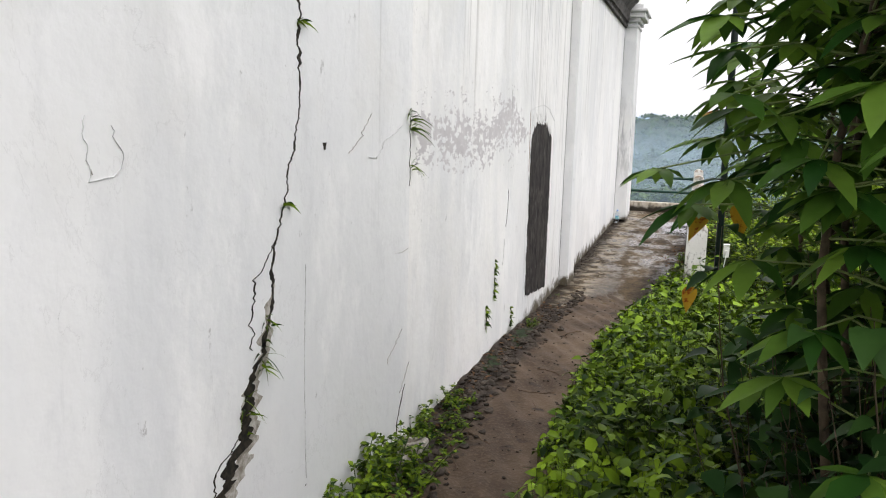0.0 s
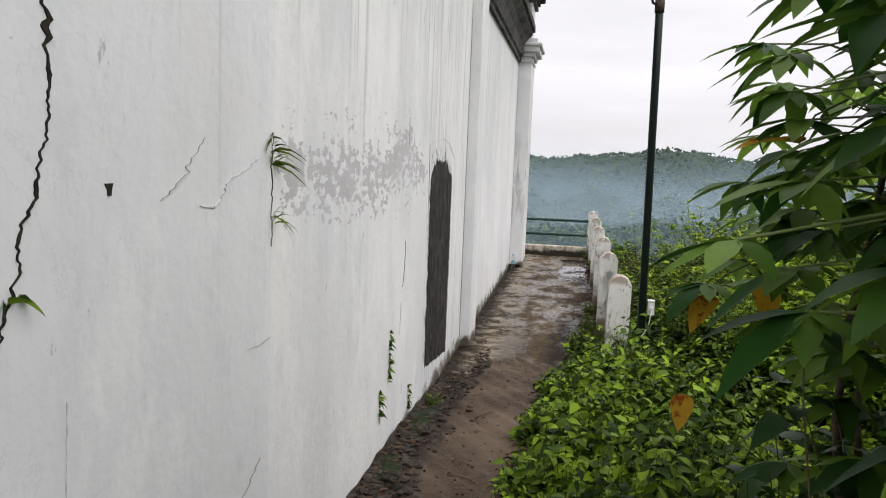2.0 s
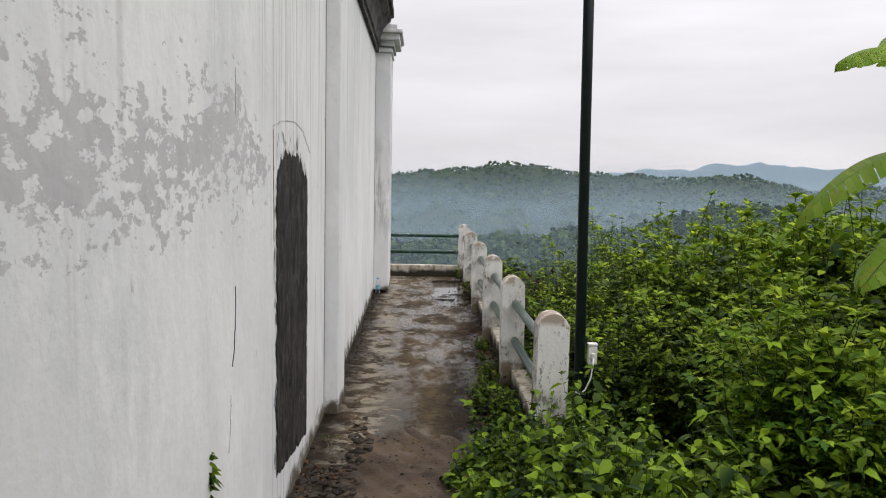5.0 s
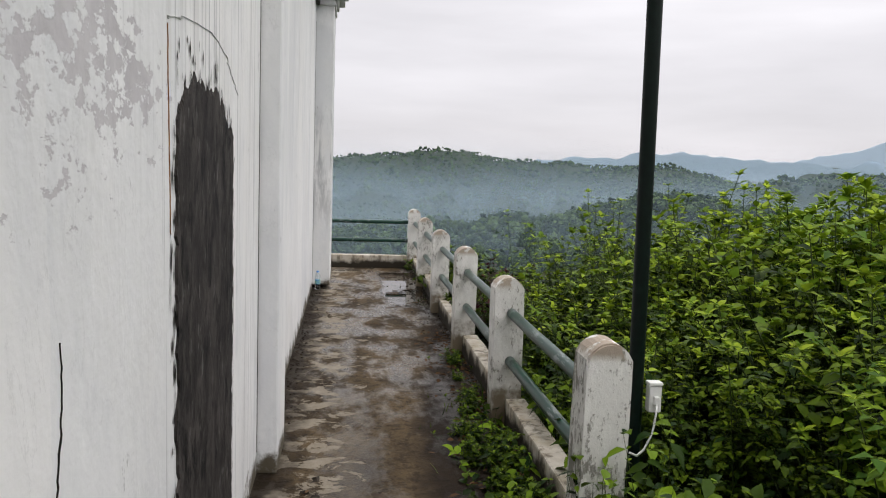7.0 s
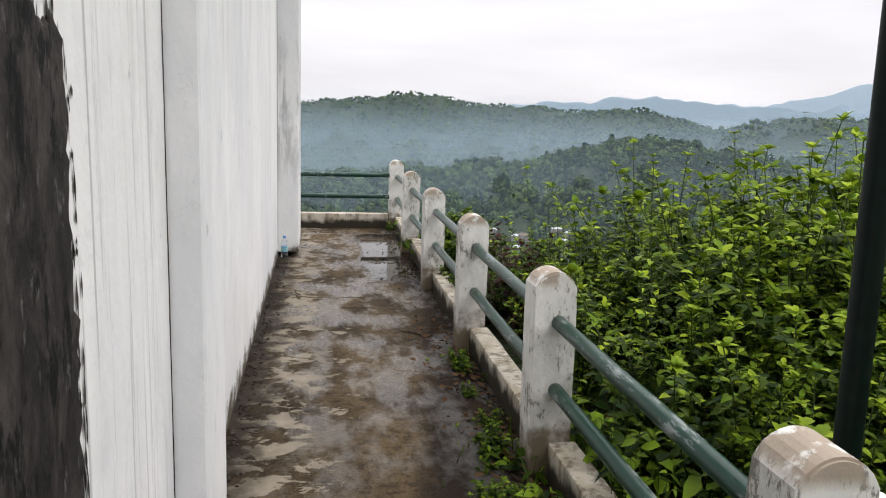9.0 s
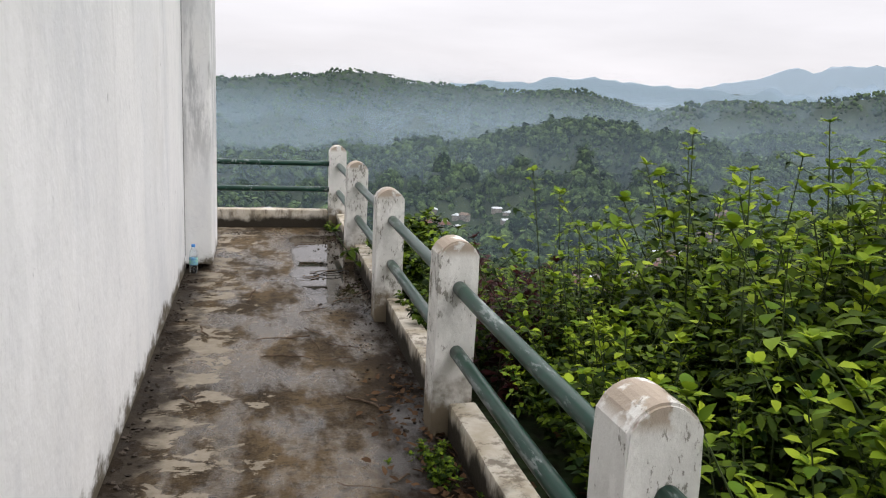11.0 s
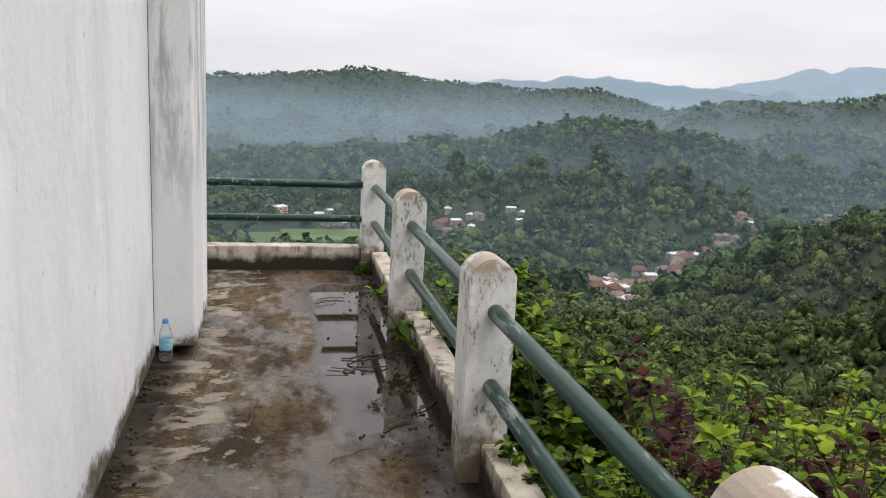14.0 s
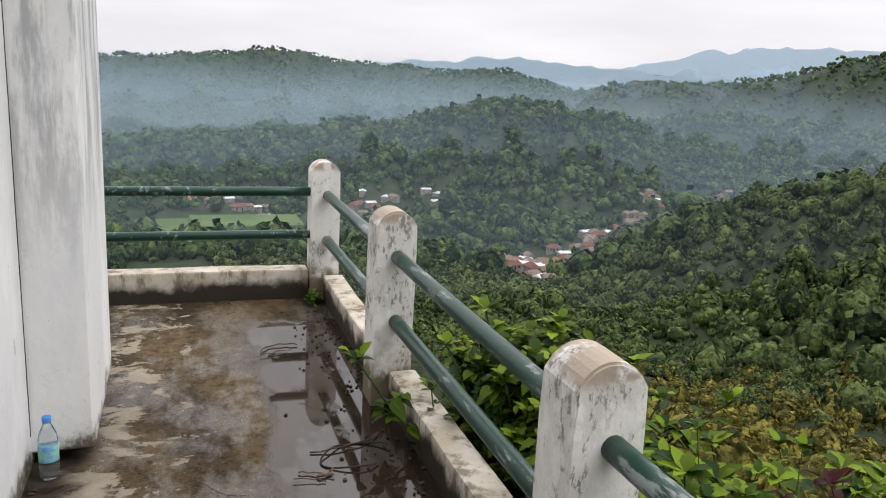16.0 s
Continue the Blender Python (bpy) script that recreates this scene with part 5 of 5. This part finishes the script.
def creeper(x, y, h, wide, n, material, label, leaf=0.11):
    """A tangle of thin dark stems hung with broad leaves."""
    root = new("creeper_thicket")
    root.location = (x, y, land_at(x, y))
    tubes, lv = [], Leaves()
    for s in range(n):
        az = rnd(0, 6.28)
        p = Vector((rnd(-wide, wide) * 0.6, rnd(-wide, wide) * 0.6, -0.1))
        pts = [p]
        hh = h * rnd(0.5, 1.0)
        for k in range(9):
            az += rnd(-0.6, 0.6)
            p = p + Vector((math.sin(az) * 0.05 * wide * 2, math.cos(az) * 0.05 * wide * 2, hh / 9 * rnd(0.7, 1.2)))
            pts.append(p)
            if k > 1:
                for j in range(2):
                    d = aim(rnd(0, 6.28), rnd(-0.5, 0.3))
                    size = leaf * rnd(0.6, 1.25)
                    lv.add(p + d * 0.04, d, size, size * rnd(0.6, 0.85), HEART, rnd(0.05, 0.3), rnd(0.2, 0.7), roll=rnd(-0.4, 0.4))
        tubes.append(tube(pts, [0.005 * (1 - 0.08 * k) for k in range(len(pts))], 4, False))
    tagged(hang("stem", mesh_of("stem", *joined(tubes), M_BARK, True), root, "tangled thin brown stems"), kind="stuff")
    hang("foliage", lv.mesh("foliage", material), root)
    tagged(root, label, "creeper", "creepers beside the path")


for x, y, h, w, n in ((0.62, 2.4, 1.5, 0.45, 44), (0.95, 2.9, 1.7, 0.5, 44), (0.62, 3.3, 1.15, 0.4, 30), (1.35, 2.3, 2.2, 0.6, 50), (1.5, 3.3, 1.8, 0.6, 40), (0.72, 1.6, 1.2, 0.35, 36), (1.05, 1.7, 1.6, 0.4, 40), (0.5, 2.0, 0.8, 0.3, 30), (0.48, 2.5, 1.0, 0.25, 34), (0.5, 2.9, 1.0, 0.25, 34), (0.75, 2.1, 1.3, 0.3, 36)):
    creeper(x, y, h, w, n, M_DARK, "dark thicket of creepers with broad drooping leaves", 0.085)
creeper(2.6, 8.3, 1.6, 0.55, 26, M_DARK, "climbing creeper with broad dark leaves on the slope", 0.14)
creeper(3.1, 7.4, 1.7, 0.6, 26, M_LEAF, "climbing creeper with broad green leaves on the slope", 0.14)


def single_leaf(name, p, d, ln, wd, material, label, shape=ROUND, droop=0.3, stalk=0.12):
    root = new(name)
    root.location = p
    d = Vector(d).normalized()
    lv = Leaves()
    lv.add((0, 0, 0), d, ln, wd, shape, 0.2, droop)
    hang("blade", lv.mesh("blade", material), root)
    hang("stalk", mesh_of("stalk", *tube([Vector((0, 0, 0)), Vector((0.03, 0.01, stalk * 0.5)), Vector((stalk * 0.8, 0.02, stalk * 0.8))], 0.0025, 5), M_STEM), root)
    tagged(root, label, "leaf", "yellowed leaves")


for p, d, ln in (((0.05, 3.36, 1.37), (-0.55, -0.5, -0.6), 0.105), ((0.17, 3.32, 1.43), (0.15, -0.4, -0.9), 0.105), ((0.02, 3.50, 1.05), (-0.2, -0.3, -0.95), 0.09)):
    single_leaf("yellow_leaf", p, d, ln, ln * 0.8, M_YELLOW, "hanging yellowed leaf blotched with brown")
single_leaf("yellow_leaf", (0.12, 2.9, 1.78), (-0.6, -0.2, 0.1), 0.15, 0.11, M_YELLOW, "yellowish olive leaf above the thicket")


def banana(x, y, label):
    """Stout stalk and long torn blades that arch over."""
    root = new("banana_plant")
    root.location = (x, y, land_at(x, y))
    hang("stalk", mesh_of("stalk", *tube([(0, 0, -0.1), (0.02, 0, 0.6), (0.0, 0, 1.3), (-0.03, 0, 2.15)], [0.07, 0.06, 0.05, 0.03], 12), M_STEM, True), root, "stout pale green stalk")
    for az, el, ln, arch in ((-1.55, 0.50, 0.95, 0.80), (-1.75, 0.62, 0.95, 0.55), (-2.0, 0.15, 0.75, 0.55), (1.2, 0.7, 1.0, 0.6), (-0.3, 0.9, 0.9, 0.5), (2.9, 0.6, 0.9, 0.7)):
        d, side = aim(az, el), Vector((math.cos(az), -math.sin(az), 0))
        vs, fs = [], []
        n = 26
        mid = [Vector((-0.03, 0, 2.1 if el > 0.6 else 1.68 if el > 0.3 else 1.40)) + d * (ln * k / n) - Vector((0, 0, arch * ln * (k / n) ** 2)) for k in range(n + 1)]
        for sgn in (1, -1):
            for k in range(n):
                u0, u1 = k / n, (k + 0.93) / n
                w0, w1 = (0.17 * math.sin(math.pi * min(1, u * 0.93 + 0.07)) ** 0.6 for u in (u0, u1))
                slack = 0.25 + 0.35 * abs(noise.noise(Vector((k * 0.7, az, sgn))))
                o = len(vs)
                for c, w in ((mid[k], w0), (mid[k].lerp(mid[k + 1], 0.95), w1)):
                    vs.extend((c, c + side * sgn * w * 0.5 + Vector((0, 0, 0.03)), c + side * sgn * w + Vector((0, 0, -slack * w))))
                fs.extend(((o, o + 1, o + 4, o + 3), (o + 1, o + 2, o + 5, o + 4)))
        blade = hang("leaf_blade", mesh_of("leaf_blade", vs, fs, M_BANANA, True), root, "long bright green blade torn along its veins")
        hang("midrib", mesh_of("midrib", *tube(mid, [0.012 * (1 - 0.8 * k / n) for k in range(n + 1)], 6), M_STEM, True), blade)
    tagged(root, label, "banana plant")


banana(2.06, 6.9, "young banana plant with torn bright green blades")


# small plants rooted in the wall
def wall_tuft(name, y, z, n, ln, wd, material, label, shape=BLADE, x=WALL_X, tangle=0.0):
    lv = Leaves()
    for k in range(n):
        az = rnd(0.3, 2.8)
        d = Vector((math.sin(az) * rnd(0.3, 1), math.cos(az), rnd(-0.1, 0.9)))
        lv.add((x - 0.004, y + rnd(-0.02, 0.02), z + rnd(-0.5, 0.5) * tangle), d, ln * rnd(0.5, 1.1), wd * rnd(0.7, 1.2), shape, 0.3, rnd(0.4, 1.0), up=(1, 0, 0.3))
    tagged(new(name, lv.mesh(name, material)), label, "wall plant", "plants rooted in the wall")


wall_tuft("wall_grass", 2.47, 2.05, 10, 0.06, 0.012, M_HERB, "small green tuft in the crack of the wall", x=XS)
wall_tuft("wall_grass", 2.36, 1.44, 8, 0.05, 0.014, M_HERB, "small green tuft in the crack of the wall", x=XS)
wall_tuft("wall_grass", 2.24, 1.06, 10, 0.07, 0.010, M_HERB, "thin grass growing from the crack", x=XS, tangle=0.06)
wall_tuft("wall_grass", 2.20, 0.96, 14, 0.10, 0.010, M_HERB, "thin grass growing from the crack", x=XS, tangle=0.12)
wall_tuft("wall_grass", 2.10, 0.78, 12, 0.09, 0.010, M_HERB, "thin grass growing from the wide crack", x=XS, tangle=0.14)
wall_tuft("wall_grass", 3.58, 1.72, 22, 0.13, 0.010, M_HERB, "drooping grass tuft rooted in the wall seam", tangle=0.10)
wall_tuft("wall_grass", 3.58, 1.50, 8, 0.11, 0.008, M_HERB, "drooping grass tuft rooted in the wall seam", tangle=0.05)
wall_tuft("wall_fern", 5.36, 0.60, 60, 0.05, 0.020, M_HERB, "small fern clinging to the wall", OVATE, tangle=0.30)
wall_tuft("wall_fern", 5.15, 0.38, 36, 0.05, 0.020, M_HERB, "small fern clinging to the wall", OVATE, tangle=0.16)
wall_tuft("wall_fern", 5.92, 0.20, 26, 0.06, 0.022, M_HERB, "small fern at the wall's foot", OVATE, tangle=0.16)
foot_weed = shrub("wall_foot_weed", 0.30, 9, 0.060, 0.032, M_HERB, 0.9, LANCE, tips=M_HERB)
plant_many(foot_weed, [(-1.20, 2.72, 0.85), (-1.17, 2.92, 0.9), (-1.20, 3.08, 0.75), (-1.14, 3.18, 0.6), (-1.19, 2.52, 0.8), (-1.12, 2.78, 0.65), (-1.22, 3.66, 0.7), (-1.23, 4.12, 0.55), (-1.2, 3.5, 0.5), (-1.16, 3.8, 0.4), (-1.22, 6.3, 0.3), (-1.22, 7.7, 0.3)],
           "soft green weed growing at the wall's foot", "weed", "weeds at the wall's foot")


# ---- the valley: village, woods, sheets for mist and haze ----
def house(wall_mat, roof_mat, w, d, h, rise, hip, ridge_label):
    root = new("village_house")
    part("wall", box(-w / 2, w / 2, -d / 2, d / 2, -3, h), wall_mat, root)
    bm = bmesh.new()
    o = 0.5
    a = [bm.verts.new(p) for p in ((-w / 2 - o, -d / 2 - o, h - 0.1), (w / 2 + o, -d / 2 - o, h - 0.1), (w / 2 + o, d / 2 + o, h - 0.1), (-w / 2 - o, d / 2 + o, h - 0.1))]
    r = [bm.verts.new(p) for p in ((-w / 2 * (1 - hip), 0, h + rise), (w / 2 * (1 - hip), 0, h + rise))]
    for f in ((a[0], a[1], r[1], r[0]), (a[1], a[2], r[1]), (a[2], a[3], r[0], r[1]), (a[3], a[0], r[0]), (a[3], a[2], a[1], a[0])):
        bm.faces.new(f)
    part("roof", bm, roof_mat, root)
    for k in (-1, 1):
        part("window", box(k * w * 0.25 - 0.6, k * w * 0.25 + 0.6, -d / 2 - 0.06, -d / 2 + 0.02, h * 0.4, h * 0.78), M_WINDOW, root)
    part("door", box(-0.5, 0.5, -d / 2 - 0.05, -d / 2 + 0.02, 0, h * 0.75), M_WINDOW, root)
    tagged(root, ridge_label, "house", "village houses")
    return root


HOUSES = [house(M_HOUSE, M_ROOF_RED, 10, 7, 3.2, 2.4, 0.5, "small village house with a red tiled hip roof"),
          house(M_HOUSE, M_ROOF_PALE, 9, 6, 3.0, 1.2, 0.0, "small village house with a pale metal roof"),
          house(M_HOUSE, M_ROOF_DARK, 9, 6, 3.0, 2.0, 0.2, "small village house with a weathered dark roof"),
          house(M_PINKHOUSE, M_ROOF_PALE, 13, 8, 5.4, 1.6, 0.3, "two-storey pink village house"),
          house(M_HOUSE, M_ROOF_RED, 20, 9, 4.4, 2.6, 0.4, "long village hall with a red roof")]
SITES = ((3, 0.6, 352, 0.4), (4, 4.2, 335, 0.1), (2, 2.2, 345, 0.5), (4, 12.4, 330, 0.5), (0, 13.6, 320, 0.2), (1, 5.2, 338, 0.3), (1, 6.2, 318, 0.9),
         (0, 24.9, 275, 0.2), (1, 26.8, 263, 0.7), (1, 26.2, 270, 1.1), (2, 27.5, 268, 0.3), (1, 22.8, 268, 0.4), (1, 27.0, 236, 0.5), (0, 30.9, 318, 0.2), (1, 31.8, 324, 0.1), (2, 30.3, 310, 0.8),
         (1, 28.6, 290, 0.2), (2, 26.0, 292, 0.9), (0, 34.2, 392, 0.5), (1, 34.6, 398, 0.2), (2, 33.4, 380, 1.0), (2, 32.6, 350, 0.6), (1, 36.6, 420, 0.5), (2, 35.4, 410, 0.9), (1, 39.4, 470, 0.4), (0, 32.2, 338, 1.4),
         (2, 24.0, 285, 0.8), (1, 25.6, 258, 1.5), (2, 28.2, 276, 1.2), (1, 19.0, 372, 0.2), (1, 15.4, 362, 0.7), (2, 29.4, 300, 0.4), (2, 33.0, 366, 0.1), (0, 35.0, 404, 0.8))
used = set()
clear = []
SITES = SITES[:7] + tuple((k, az - 0.9, r * 0.88, turn) for k, az, r, turn in SITES[7:])
more = [(int(rng.choice((1, 2, 2, 2, 2, 0))), SITES[k % 34][1] + rnd(-1.2, 1.2), SITES[k % 34][2] * rnd(0.96, 1.05), rnd(0, 3)) for k in range(7, 75)]
for kind, az, r, turn in list(SITES) + more:
    x, y = EYE_X + r * math.sin(radians(az)), EYE_Y + r * math.cos(radians(az))
    m = pose(x, y, land_at(x, y) + 0.6, 0, 0, math.degrees(turn) * 2 - az) @ Matrix.Scale(0.46, 4)
    if kind in used:
        copy_thing(HOUSES[kind], m).scale = (0.46, 0.46, 0.46)
    else:
        HOUSES[kind].matrix_world = m
        used.add(kind)
    clear.append((x, y, 5 if kind < 3 else 8))
for az, r, w, d in ((0.3, 292, 34, 26), (4.5, 296, 40, 22)):
    x, y = EYE_X + r * math.sin(radians(az)), EYE_Y + r * math.cos(radians(az))
    z = max(land_at(x + a * w / 2, y + b * d / 2) for a in (-1, 0, 1) for b in (-1, 0, 1))
    fl = new("paddy_field", bm_mesh("paddy_field", box(x - w / 2, x + w / 2, y - d / 2, y + d / 2, z - 9, z + 0.4, 0.3), M_FIELD))
    tagged(fl, "small flat green paddy field in the valley", "field", "paddy fields")
    clear.append((x, y, 26))
clear = np.array(clear)


def crown_template(level, quads, seed, flake):
    """A tree crown: a lumpy dome of foliage with small leafy flakes breaking its outline."""
    g = np.random.default_rng(seed)
    ico = bmesh.new()
    bmesh.ops.create_icosphere(ico, subdivisions=level, radius=1)
    core = np.array([v.co[:] for v in ico.verts])
    tris = np.array([[v.index for v in f.verts] for f in ico.faces])
    ico.free()

    def lump(d):
        return (0.80 + 0.17 * np.sin(d[:, 0] * 3.7 + seed) * np.cos(d[:, 1] * 4.3 + seed * 2) + 0.12 * np.sin(d[:, 2] * 6.1 + d[:, 0] * 5.2 + seed)
                + 0.07 * np.sin(d[:, 0] * 11 + d[:, 1] * 9 + d[:, 2] * 7 + seed))

    core = core * (lump(core) + 0.08 * g.standard_normal(len(core)))[:, None]
    core[:, 2] = np.where(core[:, 2] < -0.4, -0.4 + 0.3 * (core[:, 2] + 0.4), core[:, 2])
    if not quads:
        return core, tris, np.zeros((0, 3))
    d = g.standard_normal((quads, 3))
    d /= np.linalg.norm(d, axis=1)[:, None]
    d[:, 2] = np.where(d[:, 2] < -0.3, -d[:, 2], d[:, 2])
    c = d * (lump(d) + 0.05 + 0.12 * g.random(quads))[:, None]
    a = np.cross(d, g.standard_normal((quads, 3)))
    a /= np.linalg.norm(a, axis=1)[:, None]
    b = np.cross(d, a) + 0.4 * d * g.standard_normal((quads, 1))
    w = flake * (0.6 + 0.8 * g.random((quads, 1)))
    v = np.stack((c - a * w - b * w * 0.5, c + b * w * 1.1 - a * w * 0.2, c + a * w + b * w * 0.3, c - b * w * 0.9 + a * w * 0.3), 1)
    return core, tris, v.reshape(-1, 3)


def wood(name, trees, level, quads, material, label, flake=0.085):
    """Many crowns as one mesh. trees: x, y, z, radius, height ratio."""
    temps = [crown_template(level, quads, k + 3, flake) for k in range(7)]
    vs, tri, quad, o = [], [], [], 0
    for i, (x, y, z, r, hr) in enumerate(trees):
        core, tris, flakes = temps[i % 7]
        w = rng.uniform(0, 6.28)
        c, q = math.cos(w), math.sin(w)
        t = np.concatenate((core, flakes))
        vs.append(np.stack((x + r * (t[:, 0] * c - t[:, 1] * q), y + r * (t[:, 0] * q + t[:, 1] * c), z + r * hr * (t[:, 2] + 0.55)), -1))
        tri.append(tris + o)
        if len(flakes):
            quad.append(np.arange(len(flakes)).reshape(-1, 4) + o + len(core))
        o += len(t)
    v = np.concatenate(vs)
    tri = np.concatenate(tri)
    quad = np.concatenate(quad) if quad else np.zeros((0, 4), int)
    loops = np.concatenate((tri.ravel(), quad.ravel())).astype(np.int32)
    starts = np.concatenate((np.arange(len(tri)) * 3, len(tri) * 3 + np.arange(len(quad)) * 4)).astype(np.int32)
    me = bpy.data.meshes.new(name)
    me.vertices.add(len(v))
    me.vertices.foreach_set("co", v.ravel())
    me.loops.add(len(loops))
    me.loops.foreach_set("vertex_index", loops)
    me.polygons.add(len(starts))
    me.polygons.foreach_set("loop_start", starts)
    me.update(calc_edges=True)
    me.validate()
    me.polygons.foreach_set("use_smooth", [True] * len(me.polygons))
    me.materials.append(material)
    tagged(new(name, me), label, "woodland", kind="stuff")


def tree_spots(n, az0, az1, r0, r1, lo, hi, power=0.5):
    a = np.radians(rng.uniform(az0, az1, n))
    r = (rng.uniform(r0 ** (1 / power), r1 ** (1 / power), n)) ** power
    x, y = EYE_X + r * np.sin(a), EYE_Y + r * np.cos(a)
    ok = np.ones(n, bool)
    for cx, cy, cr in clear:
        ok &= np.hypot(x - cx, y - cy) > cr * 1.25
    x, y = x[ok], y[ok]
    z = land(x, y)
    size = (lo + (hi - lo) * rng.random(len(x)) ** 1.7) * (0.8 + 0.3 * np.sin(x * 0.05) * np.sin(y * 0.06))
    return np.stack((x, y, z, size, rng.uniform(0.75, 1.3, len(x))), -1)


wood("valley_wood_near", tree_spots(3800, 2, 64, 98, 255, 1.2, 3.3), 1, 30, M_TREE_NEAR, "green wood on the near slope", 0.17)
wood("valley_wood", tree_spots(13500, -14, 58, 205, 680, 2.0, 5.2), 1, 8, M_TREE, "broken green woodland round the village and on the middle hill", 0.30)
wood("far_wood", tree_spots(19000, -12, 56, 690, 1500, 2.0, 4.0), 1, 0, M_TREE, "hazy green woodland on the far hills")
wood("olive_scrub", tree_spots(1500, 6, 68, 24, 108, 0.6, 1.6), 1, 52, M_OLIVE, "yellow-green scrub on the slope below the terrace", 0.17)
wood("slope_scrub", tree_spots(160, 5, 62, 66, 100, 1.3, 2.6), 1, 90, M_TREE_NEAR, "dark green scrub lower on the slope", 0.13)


def bare_shrub(x, y):
    root = new("bare_shrub")
    root.location = (x, y, land_at(x, y))
    twigs = []
    for k in range(26):
        az, el = rnd(0, 6.28), rnd(0.5, 1.3)
        p, pts = Vector((0, 0, 0)), [Vector((0, 0, -0.1))]
        for j in range(6):
            az += rnd(-0.5, 0.5)
            p = p + aim(az, el + rnd(-0.4, 0.3)) * rnd(0.22, 0.42)
            pts.append(p)
        twigs.append(tube(pts, [0.02 * (1 - 0.14 * j) for j in range(7)], 4, False))
    hang("branches", mesh_of("branches", *joined(twigs), M_TWIG), root)
    tagged(root, "leafless grey shrub on the scrubby slope", "shrub")


bare_shrub(13.5, 24.0)


def haze_sheet(r, z0, z1, amount, z_full, z_none, label, tint=(0.52, 0.68, 0.82)):
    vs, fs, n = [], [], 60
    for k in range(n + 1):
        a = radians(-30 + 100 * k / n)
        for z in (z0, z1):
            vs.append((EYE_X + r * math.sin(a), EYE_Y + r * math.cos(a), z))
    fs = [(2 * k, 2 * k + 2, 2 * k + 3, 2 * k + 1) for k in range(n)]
    ob = new("haze_sheet", mesh_of("haze_sheet", vs, fs, haze_sheet_material("mist", amount, z_full, z_none, tint)))
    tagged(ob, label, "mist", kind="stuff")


# curved sheets: the haze of distance is put into their pale blue tint
haze_sheet(150, -90, 20, 0.035, -30, 0, "faint see-through sheet tinted as haze over the slope")
haze_sheet(250, -90, 40, 0.08, -30, 10, "thin see-through sheet tinted as haze over the village")
haze_sheet(400, -90, 40, 0.14, -30, 18, "thin see-through sheet tinted as haze beyond the village")
haze_sheet(555, -90, 70, 0.22, -45, 15, "thin see-through sheet tinted as haze behind the middle hill")
haze_sheet(800, -90, 100, 0.24, -42, 14, "pale see-through sheet for the mist and haze between the hills", (0.55, 0.70, 0.84))
haze_sheet(930, -90, 100, 0.26, -38, 48, "pale see-through sheet for the mist and haze between the hills", (0.48, 0.65, 0.80))


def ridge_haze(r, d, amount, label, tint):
    """A tinted sheet before a ridge, cut to its crest, that paints haze over it."""
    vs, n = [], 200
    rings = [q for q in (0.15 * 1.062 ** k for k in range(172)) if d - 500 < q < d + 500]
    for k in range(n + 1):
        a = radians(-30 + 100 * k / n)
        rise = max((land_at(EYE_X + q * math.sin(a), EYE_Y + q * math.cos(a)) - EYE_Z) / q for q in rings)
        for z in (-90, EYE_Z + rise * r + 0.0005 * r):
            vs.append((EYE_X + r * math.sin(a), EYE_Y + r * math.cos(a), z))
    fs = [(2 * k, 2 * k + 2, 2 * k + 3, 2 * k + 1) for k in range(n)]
    tagged(new("haze_sheet", mesh_of("haze_sheet", vs, fs, haze_sheet_material("haze", amount, 400, 500, tint))), label, "mist", kind="stuff")


ridge_haze(1800, 2600, 0.66, "see-through sheet with bluish haze in its colour before the far ridges", (0.56, 0.72, 0.90))
ridge_haze(2780, 3600, 0.78, "see-through sheet with bluish haze in its colour before the farthest mountain", (0.62, 0.77, 0.94))
haze_sheet(1750, -90, 110, 0.40, -25, 12, "white see-through sheet for the mist in the far valley", (0.80, 0.88, 0.96))
